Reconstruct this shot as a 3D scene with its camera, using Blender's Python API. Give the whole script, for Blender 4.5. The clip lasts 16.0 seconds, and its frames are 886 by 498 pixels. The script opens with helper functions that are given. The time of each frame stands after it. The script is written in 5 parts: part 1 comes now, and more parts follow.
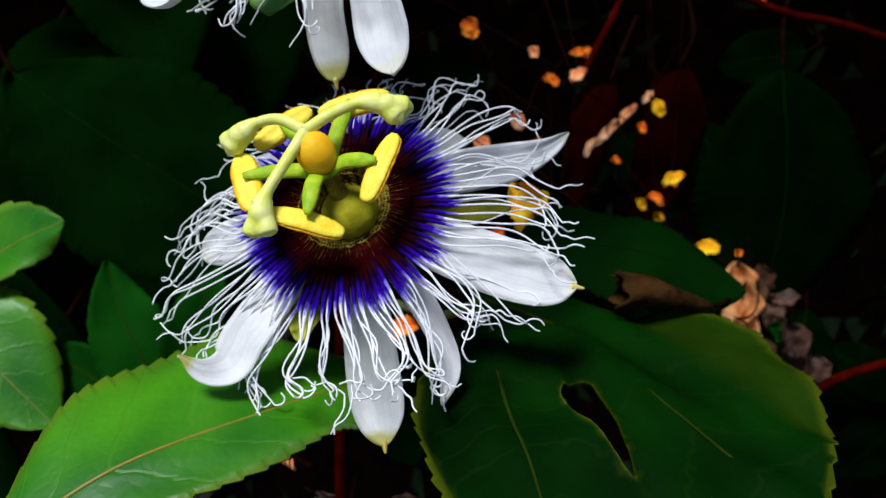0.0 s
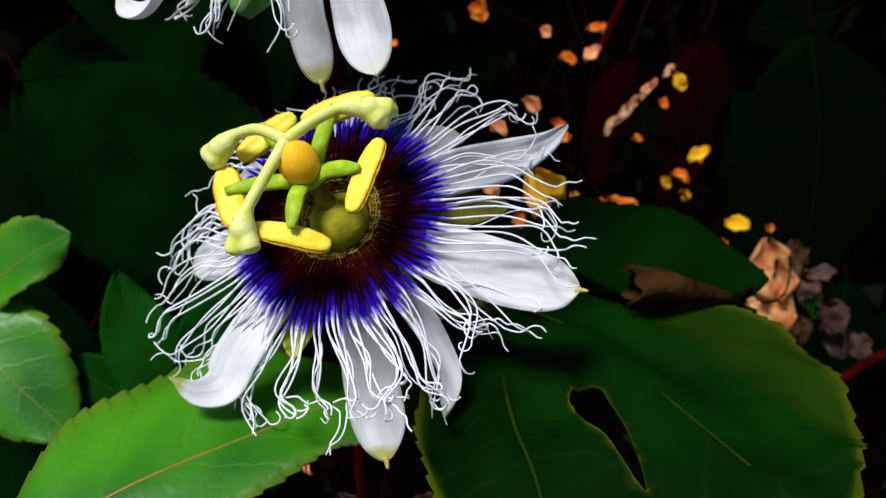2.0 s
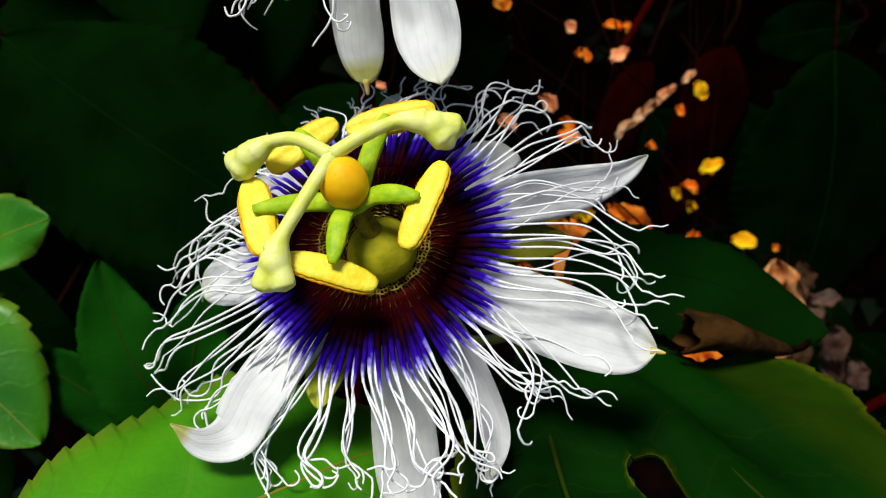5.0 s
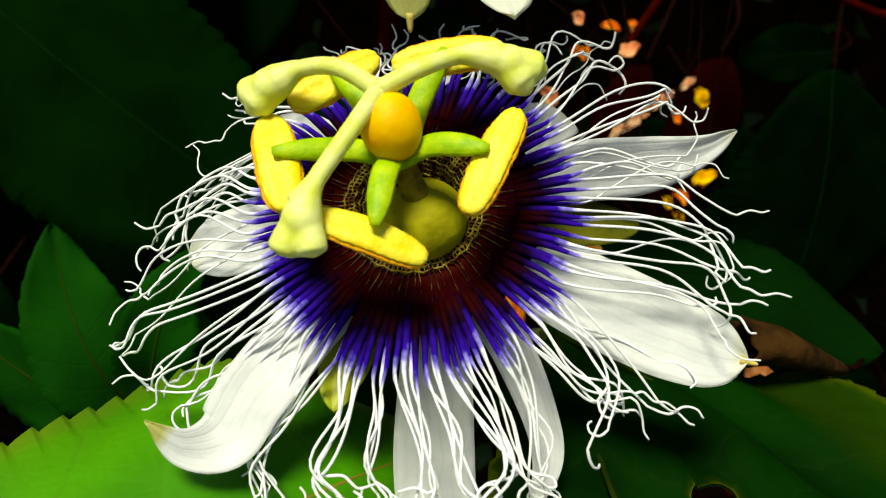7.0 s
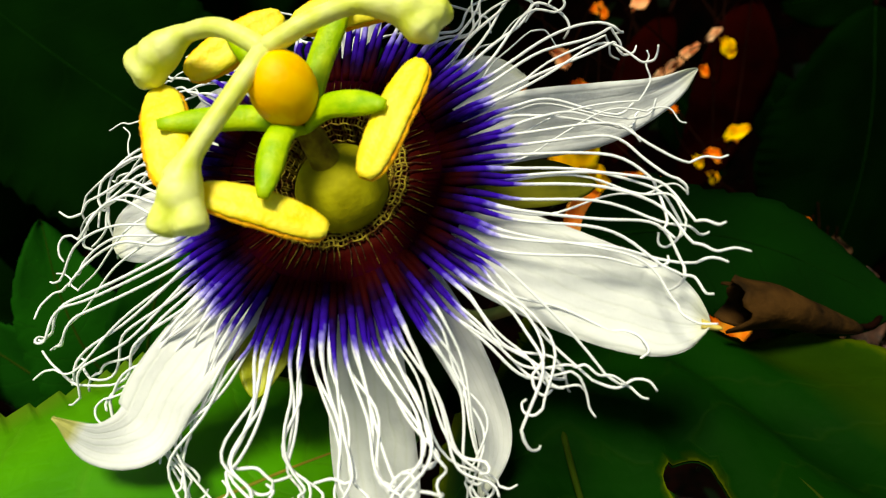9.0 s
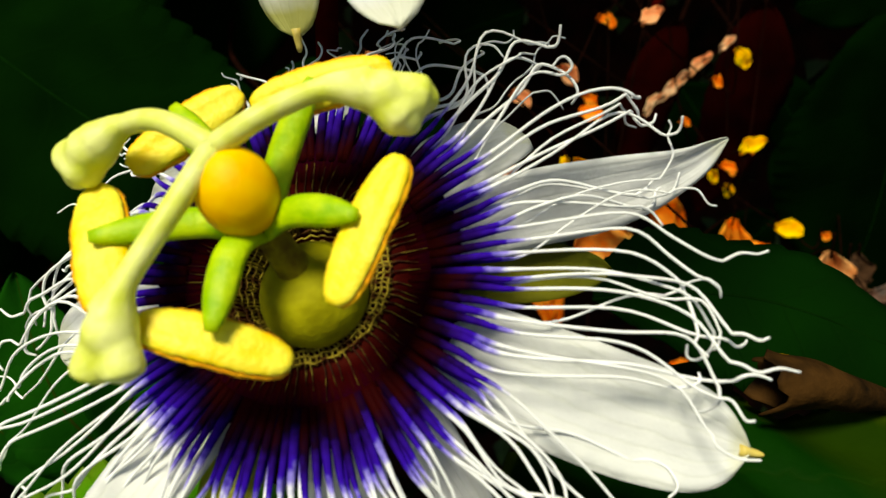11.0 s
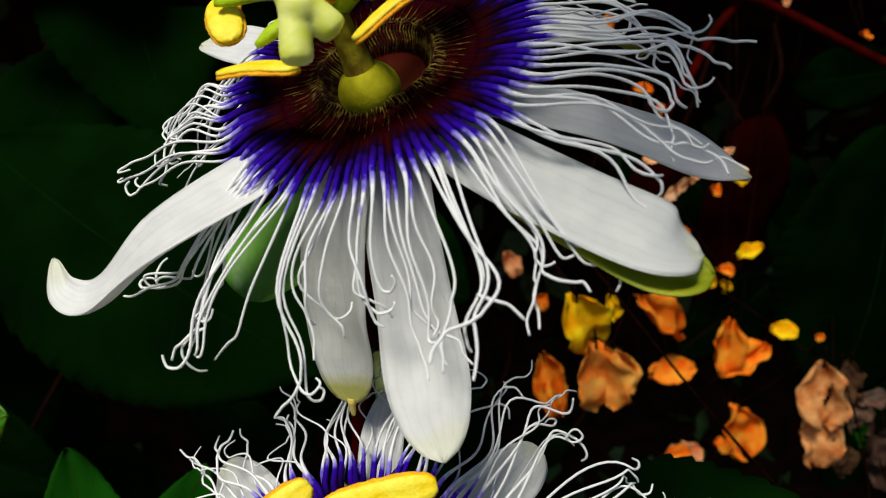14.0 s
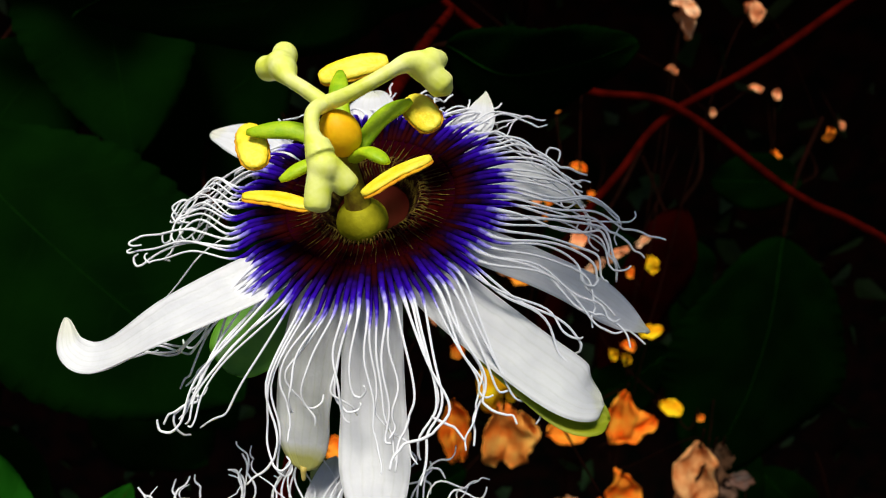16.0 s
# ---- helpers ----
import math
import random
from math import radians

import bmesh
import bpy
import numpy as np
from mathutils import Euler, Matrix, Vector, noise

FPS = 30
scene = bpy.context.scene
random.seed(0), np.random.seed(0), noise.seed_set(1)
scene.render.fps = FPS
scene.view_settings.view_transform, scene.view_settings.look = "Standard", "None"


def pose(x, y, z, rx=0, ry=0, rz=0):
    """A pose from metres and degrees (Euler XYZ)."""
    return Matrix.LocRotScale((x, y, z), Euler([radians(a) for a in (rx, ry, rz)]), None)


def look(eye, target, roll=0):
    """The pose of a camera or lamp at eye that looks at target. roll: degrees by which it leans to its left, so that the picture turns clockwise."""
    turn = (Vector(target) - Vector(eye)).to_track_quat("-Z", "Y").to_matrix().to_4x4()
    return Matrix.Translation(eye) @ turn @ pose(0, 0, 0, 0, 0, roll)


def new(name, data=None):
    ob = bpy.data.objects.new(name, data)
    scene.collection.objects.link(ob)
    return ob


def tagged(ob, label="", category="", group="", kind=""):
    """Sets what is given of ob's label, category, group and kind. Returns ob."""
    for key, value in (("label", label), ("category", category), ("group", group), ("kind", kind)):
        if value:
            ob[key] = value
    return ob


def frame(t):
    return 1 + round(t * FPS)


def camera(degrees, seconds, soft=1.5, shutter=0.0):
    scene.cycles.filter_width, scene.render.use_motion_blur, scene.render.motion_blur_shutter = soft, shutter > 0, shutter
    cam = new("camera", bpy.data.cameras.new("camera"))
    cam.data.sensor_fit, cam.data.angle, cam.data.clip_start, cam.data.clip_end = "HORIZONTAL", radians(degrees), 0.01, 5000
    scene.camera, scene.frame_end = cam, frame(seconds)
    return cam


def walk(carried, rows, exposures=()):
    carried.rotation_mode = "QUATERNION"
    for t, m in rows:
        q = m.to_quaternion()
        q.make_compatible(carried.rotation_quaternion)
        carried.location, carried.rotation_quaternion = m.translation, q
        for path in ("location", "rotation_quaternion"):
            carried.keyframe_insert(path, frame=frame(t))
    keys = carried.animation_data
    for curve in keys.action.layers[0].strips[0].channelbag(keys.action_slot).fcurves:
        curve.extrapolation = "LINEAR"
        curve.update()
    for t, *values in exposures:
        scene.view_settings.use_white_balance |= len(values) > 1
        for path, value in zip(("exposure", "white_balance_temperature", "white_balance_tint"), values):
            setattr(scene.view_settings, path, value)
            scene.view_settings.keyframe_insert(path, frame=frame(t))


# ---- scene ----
cam = camera(65.0, 16.0, soft=1.1)
# seconds, eye in metres, yaw, pitch, roll in degrees
ROWS = [
    (0, 0.0168, -0.1204, 1.0240, -2.38, -18.92, -0.30),
    (0.5, 0.0207, -0.1206, 1.0245, -0.61, -19.04, -1.85),
    (1, 0.0215, -0.1182, 1.0273, -0.20, -19.83, -3.09),
    (1.5, 0.0222, -0.1172, 1.0274, 0.42, -20.31, -3.62),
    (2, 0.0239, -0.1137, 1.0262, 0.54, -20.42, -3.78),
    (2.5, 0.0280, -0.1129, 1.0267, 1.63, -20.73, -4.13),
    (3, 0.0280, -0.1134, 1.0322, 1.57, -21.20, -5.58),
    (3.5, 0.0274, -0.1079, 1.0319, 1.19, -21.56, -4.35),
    (4, 0.0112, -0.1093, 1.0325, 0.46, -21.69, -3.91),
    (4.2, 0.0123, -0.1060, 1.0303, 0.06, -21.62, -3.04),
    (6.3, -0.0084, -0.0897, 1.0288, -6.49, -23.20, 7.23),
    (6.5, -0.0122, -0.0897, 1.0284, -7.73, -22.40, 6.80),
    (7, -0.0007, -0.0763, 1.0171, -5.84, -21.61, 6.35),
    (7.5, -0.0050, -0.0750, 1.0224, -8.05, -26.16, 5.36),
    (8, 0.0003, -0.0709, 1.0153, -7.69, -23.92, 5.45),
    (8.2, 0.0065, -0.0736, 1.0162, -4.79, -23.92, 4.78),
    (10.3, 0.0180, -0.0634, 1.0110, -0.12, -23.14, 0.29),
    (10.5, 0.0184, -0.0624, 1.0129, -0.17, -23.39, 0.41),
    (11, 0.0168, -0.0558, 1.0202, -0.42, -23.92, 0.13),
    (11.5, 0.0104, -0.0558, 1.0255, -1.25, -24.60, 1.26),
    (12, 0.0083, -0.0570, 1.0377, -2.23, -24.96, 1.13),
    (12.5, 0.0095, -0.0520, 1.0401, -2.64, -24.07, 2.40),
    (13, 0.0124, -0.0531, 1.0515, -1.59, -23.78, 2.02),
    (13.5, 0.0118, -0.0527, 1.0564, 0.43, -23.55, 1.19),
    (14, 0.0126, -0.0522, 1.0646, -0.26, -23.05, 0.90),
    (14.5, 0.0092, -0.0551, 1.0710, -1.04, -22.41, 2.44),
    (15, 0.0040, -0.0624, 1.0802, -2.54, -21.87, 5.09),
    (15.5, 0.0078, -0.0655, 1.0829, -3.51, -21.13, 7.50),
    (16, 0.0046, -0.0645, 1.0835, -7.02, -20.67, 12.04),
]
EXPOSURES = [(0, 0.13, 5850, 9), (3.0, 0.18, 6000, 9), (4.2, 0.18, 6150, 9), (6.5, 0.32, 7300, -8), (7.0, 0.37, 7500, -8), (7.5, 0.26, 7700, -9), (8.2, 0.42, 7850, -9), (10.5, 0.38, 7800, -6), (11.8, 0.24, 7900, -7), (12.5, 0.32, 7900, -5), (13.5, 0.2, 7000, 0), (14.5, -0.12, 6800, 4), (15.2, -0.05, 6700, 5), (16, 0.2, 6600, 6)]
walk(cam, [(t, pose(x, y, z, 90 + pitch, 0, yaw) @ pose(0, 0, 0, 0, 0, roll)) for t, x, y, z, yaw, pitch, roll in ROWS], EXPOSURES)

# ---- place ----
import collections

from mathutils import geometry

cam.data.dof.use_dof = True
cam.data.dof.focus_distance = 0.094
cam.data.dof.aperture_fstop = 36.0

# ---- light ----
world = bpy.data.worlds.new("sky")
scene.world = world
world.use_nodes = True
SUN_UP, SUN_ROUND = 62.0, 213.0
wn = world.node_tree
sky = wn.nodes.new("ShaderNodeTexSky")
sky.sky_type, sky.sun_disc = "NISHITA", False
sky.sun_elevation, sky.sun_rotation = radians(SUN_UP), radians(SUN_ROUND)
wn.nodes["Background"].inputs["Strength"].default_value = 0.05
wn.links.new(sky.outputs[0], wn.nodes["Background"].inputs["Color"])
sun = new("sun", bpy.data.lights.new("sun", "SUN"))
sun.data.energy, sun.data.angle, sun.data.color = 3.6, radians(18.0), (1.0, 0.95, 0.88)
toward = Vector((math.sin(radians(SUN_ROUND)) * math.cos(radians(SUN_UP)), math.cos(radians(SUN_ROUND)) * math.cos(radians(SUN_UP)), math.sin(radians(SUN_UP))))
sun.matrix_world = look(toward * 3, (0, 0, 0))

# ---- materials ----
def mat(name):
    m = bpy.data.materials.new(name)
    m.use_nodes = True
    return m, m.node_tree.nodes, m.node_tree.links, m.node_tree.nodes["Principled BSDF"]


def ramp(nodes, stops, mode="LINEAR"):
    r = nodes.new("ShaderNodeValToRGB")
    r.color_ramp.interpolation = mode
    el = r.color_ramp.elements
    while len(el) < len(stops):
        el.new(0.5)
    for e, (p, c) in zip(el, stops):
        e.position, e.color = p, (*c, 1)
    return r


def grain(name, low, high, scale, rough=0.5, bump=0.15, detail=4.0, see=0.0, spread=(0.35, 0.65), fine=4.0, spec=0.5):
    """A surface whose colour wanders between two tones, with fine relief; see: share of light that passes through it."""
    m, n, l, b = mat(name)
    tc = n.new("ShaderNodeTexCoord")
    no = n.new("ShaderNodeTexNoise")
    no.inputs["Scale"].default_value, no.inputs["Detail"].default_value = scale, detail
    l.new(tc.outputs["Object"], no.inputs["Vector"])
    r = ramp(n, [(spread[0], low), (spread[1], high)])
    l.new(no.outputs["Fac"], r.inputs[0])
    l.new(r.outputs[0], b.inputs["Base Color"])
    b.inputs["Roughness"].default_value = rough
    b.inputs["Specular IOR Level"].default_value = spec
    n2 = n.new("ShaderNodeTexNoise")
    n2.inputs["Scale"].default_value, n2.inputs["Detail"].default_value = scale * fine, 3
    l.new(tc.outputs["Object"], n2.inputs["Vector"])
    bp = n.new("ShaderNodeBump")
    bp.inputs["Strength"].default_value, bp.inputs["Distance"].default_value = bump, 0.0006
    l.new(n2.outputs["Fac"], bp.inputs["Height"])
    l.new(bp.outputs[0], b.inputs["Normal"])
    if see:
        tr = n.new("ShaderNodeBsdfTranslucent")
        l.new(r.outputs[0], tr.inputs["Color"])
        mx = n.new("ShaderNodeMixShader")
        mx.inputs[0].default_value = see
        l.new(b.outputs[0], mx.inputs[1])
        l.new(tr.outputs[0], mx.inputs[2])
        l.new(mx.outputs[0], n["Material Output"].inputs["Surface"])
    return m


def radial(name, stops, reach, rough=0.5, spec=0.3, along=False):
    """Colour in rings round the flower's axis, wavering a little; along: by the length along a thread, kept in its first coordinate."""
    m, n, l, b = mat(name)
    tc = n.new("ShaderNodeTexCoord")
    sep = n.new("ShaderNodeVectorMath")
    sep.operation = "MULTIPLY"
    sep.inputs[1].default_value = (1, 1, 0)
    l.new(tc.outputs["Object"], sep.inputs[0])
    le = n.new("ShaderNodeVectorMath")
    le.operation = "LENGTH"
    l.new(sep.outputs[0], le.inputs[0])
    far = le.outputs["Value"]
    if along:
        uv = n.new("ShaderNodeUVMap")
        cut = n.new("ShaderNodeSeparateXYZ")
        l.new(uv.outputs[0], cut.inputs[0])
        far = cut.outputs["X"]
    no = n.new("ShaderNodeTexNoise")
    no.inputs["Scale"].default_value = 900
    l.new(tc.outputs["Object"], no.inputs["Vector"])
    info = n.new("ShaderNodeObjectInfo")
    w = n.new("ShaderNodeMath")
    w.operation = "MULTIPLY_ADD"
    w.inputs[1].default_value, w.inputs[2].default_value = 0.0035, -0.00175
    l.new(info.outputs["Random"], w.inputs[0])
    w2 = n.new("ShaderNodeMath")
    w2.operation = "MULTIPLY_ADD"
    w2.inputs[1].default_value = 0.003
    l.new(no.outputs["Fac"], w2.inputs[0])
    l.new(w.outputs[0], w2.inputs[2])
    ad = n.new("ShaderNodeMath")
    l.new(far, ad.inputs[0])
    l.new(w2.outputs[0], ad.inputs[1])
    sc = n.new("ShaderNodeMath")
    sc.operation = "DIVIDE"
    sc.inputs[1].default_value = reach
    l.new(ad.outputs[0], sc.inputs[0])
    r = ramp(n, [(p / (reach * 1000), c) for p, c in stops])
    l.new(sc.outputs[0], r.inputs[0])
    l.new(r.outputs[0], b.inputs["Base Color"])
    b.inputs["Roughness"].default_value = rough
    b.inputs["Specular IOR Level"].default_value = spec
    return m


def leaf_mat(name, low, high, vein, rough=0.35, see=0.25, edge=None, spec=0.3):
    """Leaf skin: side veins run out from the midrib along the blade's own coordinates."""
    m, n, l, b = mat(name)
    uv = n.new("ShaderNodeUVMap")
    sp = n.new("ShaderNodeSeparateXYZ")
    l.new(uv.outputs[0], sp.inputs[0])
    ab = n.new("ShaderNodeMath")
    ab.operation = "ABSOLUTE"
    l.new(sp.outputs["Y"], ab.inputs[0])
    # along the blade minus a share of the way to the edge
    k = n.new("ShaderNodeMath")
    k.operation = "MULTIPLY_ADD"
    k.inputs[1].default_value = -0.16
    l.new(ab.outputs[0], k.inputs[0])
    l.new(sp.outputs["X"], k.inputs[2])
    no0 = n.new("ShaderNodeTexNoise")
    no0.inputs["Scale"].default_value = 5
    l.new(uv.outputs[0], no0.inputs["Vector"])
    k2 = n.new("ShaderNodeMath")
    k2.operation = "MULTIPLY_ADD"
    k2.inputs[1].default_value = 0.05
    l.new(no0.outputs["Fac"], k2.inputs[0])
    l.new(k.outputs[0], k2.inputs[2])
    k3 = n.new("ShaderNodeMath")
    k3.operation = "MULTIPLY"
    k3.inputs[1].default_value = 8.0
    l.new(k2.outputs[0], k3.inputs[0])
    fr = n.new("ShaderNodeMath")
    fr.operation = "PINGPONG"
    fr.inputs[1].default_value = 0.5
    l.new(k3.outputs[0], fr.inputs[0])
    vr = ramp(n, [(0.0, (1, 1, 1)), (0.07, (0, 0, 0))])
    l.new(fr.outputs[0], vr.inputs[0])
    tc = n.new("ShaderNodeTexCoord")
    no = n.new("ShaderNodeTexNoise")
    no.inputs["Scale"].default_value, no.inputs["Detail"].default_value = 45, 6
    l.new(tc.outputs["Object"], no.inputs["Vector"])
    # broad patches and fine grain together
    wide = n.new("ShaderNodeTexNoise")
    wide.inputs["Scale"].default_value, wide.inputs["Detail"].default_value = 24, 2
    l.new(tc.outputs["Object"], wide.inputs["Vector"])
    both = n.new("ShaderNodeMath")
    both.operation = "MULTIPLY_ADD"
    both.inputs[1].default_value = 1.3
    l.new(wide.outputs["Fac"], both.inputs[0])
    l.new(no.outputs["Fac"], both.inputs[2])
    half = n.new("ShaderNodeMath")
    half.operation = "DIVIDE"
    half.inputs[1].default_value = 2.3
    l.new(both.outputs[0], half.inputs[0])
    r = ramp(n, [(0.36, low), (0.64, high)])
    l.new(half.outputs[0], r.inputs[0])
    vf = n.new("ShaderNodeMath")
    vf.operation = "MULTIPLY"
    vf.inputs[1].default_value = 0.3
    l.new(vr.outputs[0], vf.inputs[0])
    mx = n.new("ShaderNodeMix")
    mx.data_type = "RGBA"
    l.new(vf.outputs[0], mx.inputs["Factor"])
    l.new(r.outputs[0], mx.inputs["A"])
    mx.inputs["B"].default_value = (*vein, 1)
    col = mx.outputs["Result"]
    if edge:
        # yellowish edge; the wide inner fade also paints the sun's brightening into the colour
        er = ramp(n, [(0.6, (0, 0, 0)), (0.86, (0.16, 0.16, 0.16)), (1.0, (1, 1, 1))])
        l.new(ab.outputs[0], er.inputs[0])
        no3 = n.new("ShaderNodeMath")
        no3.operation = "MULTIPLY"
        l.new(er.outputs[0], no3.inputs[0])
        l.new(no.outputs["Fac"], no3.inputs[1])
        m2 = n.new("ShaderNodeMix")
        m2.data_type = "RGBA"
        l.new(no3.outputs[0], m2.inputs["Factor"])
        l.new(col, m2.inputs["A"])
        m2.inputs["B"].default_value = (*edge, 1)
        col = m2.outputs["Result"]
    l.new(col, b.inputs["Base Color"])
    b.inputs["Roughness"].default_value = rough
    b.inputs["Specular IOR Level"].default_value = spec
    cell = n.new("ShaderNodeTexVoronoi")
    cell.feature = "DISTANCE_TO_EDGE"
    cell.inputs["Scale"].default_value = 420
    l.new(tc.outputs["Object"], cell.inputs["Vector"])
    hm = n.new("ShaderNodeMath")
    hm.operation = "MULTIPLY_ADD"
    hm.inputs[1].default_value = -0.7
    l.new(vr.outputs[0], hm.inputs[0])
    l.new(cell.outputs["Distance"], hm.inputs[2])
    wavy = n.new("ShaderNodeBump")
    wavy.inputs["Strength"].default_value, wavy.inputs["Distance"].default_value = 0.6, 0.004
    l.new(wide.outputs["Fac"], wavy.inputs["Height"])
    bp = n.new("ShaderNodeBump")
    l.new(wavy.outputs[0], bp.inputs["Normal"])
    bp.inputs["Strength"].default_value, bp.inputs["Distance"].default_value = 0.2, 0.0005
    l.new(hm.outputs[0], bp.inputs["Height"])
    l.new(bp.outputs[0], b.inputs["Normal"])
    tr = n.new("ShaderNodeBsdfTranslucent")
    l.new(col, tr.inputs["Color"])
    ms = n.new("ShaderNodeMixShader")
    ms.inputs[0].default_value = see
    l.new(b.outputs[0], ms.inputs[1])
    l.new(tr.outputs[0], ms.inputs[2])
    l.new(ms.outputs[0], n["Material Output"].inputs["Surface"])
    return m


def petal_mat(name, low, high, vein, tip, tinge):
    """Petal skin: faint lengthwise veins, cloudy white between, the tip tinged yellow-green."""
    m, n, l, b = mat(name)
    uv = n.new("ShaderNodeUVMap")
    sp = n.new("ShaderNodeSeparateXYZ")
    l.new(uv.outputs[0], sp.inputs[0])
    tc = n.new("ShaderNodeTexCoord")
    no = n.new("ShaderNodeTexNoise")
    no.inputs["Scale"].default_value, no.inputs["Detail"].default_value = 180, 5
    l.new(tc.outputs["Object"], no.inputs["Vector"])
    r = ramp(n, [(0.32, low), (0.62, high)])
    l.new(no.outputs["Fac"], r.inputs[0])
    # veins wander a little
    wv = n.new("ShaderNodeMath")
    wv.operation = "MULTIPLY_ADD"
    wv.inputs[1].default_value = 0.35
    l.new(no.outputs["Fac"], wv.inputs[0])
    l.new(sp.outputs["Y"], wv.inputs[2])
    wk = n.new("ShaderNodeMath")
    wk.operation = "MULTIPLY"
    wk.inputs[1].default_value = 3.5
    l.new(wv.outputs[0], wk.inputs[0])
    pp = n.new("ShaderNodeMath")
    pp.operation = "PINGPONG"
    pp.inputs[1].default_value = 0.5
    l.new(wk.outputs[0], pp.inputs[0])
    vr = ramp(n, [(0.0, (0.14, 0.14, 0.14)), (0.2, (0, 0, 0))])
    l.new(pp.outputs[0], vr.inputs[0])
    mx = n.new("ShaderNodeMix")
    mx.data_type = "RGBA"
    l.new(vr.outputs[0], mx.inputs["Factor"])
    l.new(r.outputs[0], mx.inputs["A"])
    mx.inputs["B"].default_value = (*vein, 1)
    tw = n.new("ShaderNodeMath")
    tw.operation = "MULTIPLY_ADD"
    tw.inputs[1].default_value = 0.16
    l.new(no.outputs["Fac"], tw.inputs[0])
    l.new(sp.outputs["X"], tw.inputs[2])
    tr0 = ramp(n, [(0.93, (0, 0, 0)), (1.0, (tinge, tinge, tinge))])
    l.new(tw.outputs[0], tr0.inputs[0])
    m2 = n.new("ShaderNodeMix")
    m2.data_type = "RGBA"
    l.new(tr0.outputs[0], m2.inputs["Factor"])
    l.new(mx.outputs["Result"], m2.inputs["A"])
    m2.inputs["B"].default_value = (*tip, 1)
    l.new(m2.outputs["Result"], b.inputs["Base Color"])
    b.inputs["Roughness"].default_value = 0.55
    b.inputs["Specular IOR Level"].default_value = 0.3
    fi = n.new("ShaderNodeTexNoise")
    fi.inputs["Scale"].default_value = 700
    l.new(tc.outputs["Object"], fi.inputs["Vector"])
    hs = n.new("ShaderNodeMath")
    hs.operation = "MULTIPLY_ADD"
    hs.inputs[1].default_value = -2.0
    l.new(vr.outputs[0], hs.inputs[0])
    l.new(fi.outputs["Fac"], hs.inputs[2])
    bp = n.new("ShaderNodeBump")
    bp.inputs["Strength"].default_value, bp.inputs["Distance"].default_value = 0.3, 0.0005
    l.new(hs.outputs[0], bp.inputs["Height"])
    l.new(bp.outputs[0], b.inputs["Normal"])
    ts = n.new("ShaderNodeBsdfTranslucent")
    l.new(m2.outputs["Result"], ts.inputs["Color"])
    ms = n.new("ShaderNodeMixShader")
    ms.inputs[0].default_value = 0.22
    l.new(b.outputs[0], ms.inputs[1])
    l.new(ts.outputs[0], ms.inputs[2])
    l.new(ms.outputs[0], n["Material Output"].inputs["Surface"])
    return m


MAROON, PLUM, VIOLET, WHITE = (0.02, 0.0006, 0.0009), (0.006, 0.0003, 0.014), (0.028, 0.0025, 0.36), (0.86, 0.86, 0.9)
m_fil = radial("corona_thread", [(0, MAROON), (15.0, MAROON), (17.2, PLUM), (19.2, (0.02, 0.002, 0.2)), (20.8, VIOLET), (22.2, (0.3, 0.25, 0.78)), (23.4, WHITE), (49, WHITE)], 0.05, 0.7, 0.02, True)
m_disc = radial("corona_disc", [(0, (0.07, 0.02, 0.008)), (8.0, (0.05, 0.006, 0.004)), (11, MAROON), (18, PLUM), (45, VIOLET)], 0.05, 0.8, 0.0)
m_petal = petal_mat("petal_white", (0.74, 0.74, 0.78), (0.86, 0.86, 0.88), (0.6, 0.62, 0.5), (0.6, 0.6, 0.25), 0.3)
m_petalt = petal_mat("petal_tinged", (0.74, 0.74, 0.77), (0.86, 0.86, 0.87), (0.58, 0.62, 0.42), (0.5, 0.48, 0.08), 0.9)
m_sepback = grain("sepal_back_green", (0.2, 0.32, 0.03), (0.42, 0.5, 0.06), 160, 0.5, 0.3, see=0.15)
m_olive = grain("sepal_olive", (0.08, 0.085, 0.005), (0.17, 0.16, 0.01), 160, 0.6, 0.3, see=0.1, spec=0.1)
m_bract = grain("bract_green", (0.32, 0.38, 0.012), (0.52, 0.52, 0.03), 160, 0.5, 0.3, see=0.2)
m_leafy = grain("bract_leafy", (0.05, 0.2, 0.01), (0.12, 0.32, 0.02), 160, 0.5, 0.3, see=0.2)
m_tip = grain("sepal_tip", (0.55, 0.4, 0.05), (0.75, 0.58, 0.15), 300, 0.5, 0.2)
m_style = grain("style_pale_green", (0.78, 0.84, 0.1), (0.92, 0.94, 0.34), 320, 0.45, 0.12, see=0.1, spec=0.3)
m_ovary = grain("ovary_yellow", (0.88, 0.42, 0.002), (0.93, 0.56, 0.008), 260, 0.55, 0.12, spec=0.2)
m_pollen = grain("pollen_orange", (0.9, 0.34, 0.002), (0.95, 0.5, 0.006), 900, 0.85, 0.3, fine=3)
m_conn = grain("anther_yellow", (0.94, 0.66, 0.006), (0.95, 0.82, 0.06), 420, 0.55, 0.25)
m_stamen = grain("stamen_green", (0.26, 0.48, 0.006), (0.5, 0.66, 0.016), 420, 0.5, 0.2, see=0.08, spec=0.25)
m_column = grain("column_olive", (0.1, 0.06, 0.006), (0.3, 0.26, 0.012), 500, 0.7, 0.2, spec=0.1)
m_knob = grain("column_base_green", (0.26, 0.24, 0.006), (0.4, 0.37, 0.012), 300, 0.7, 0.2, spec=0.1)
m_fringe = grain("cup_fringe", (0.06, 0.02, 0.004), (0.36, 0.27, 0.03), 800, 0.6, 0.4, spread=(0.4, 0.6), spec=0.1)
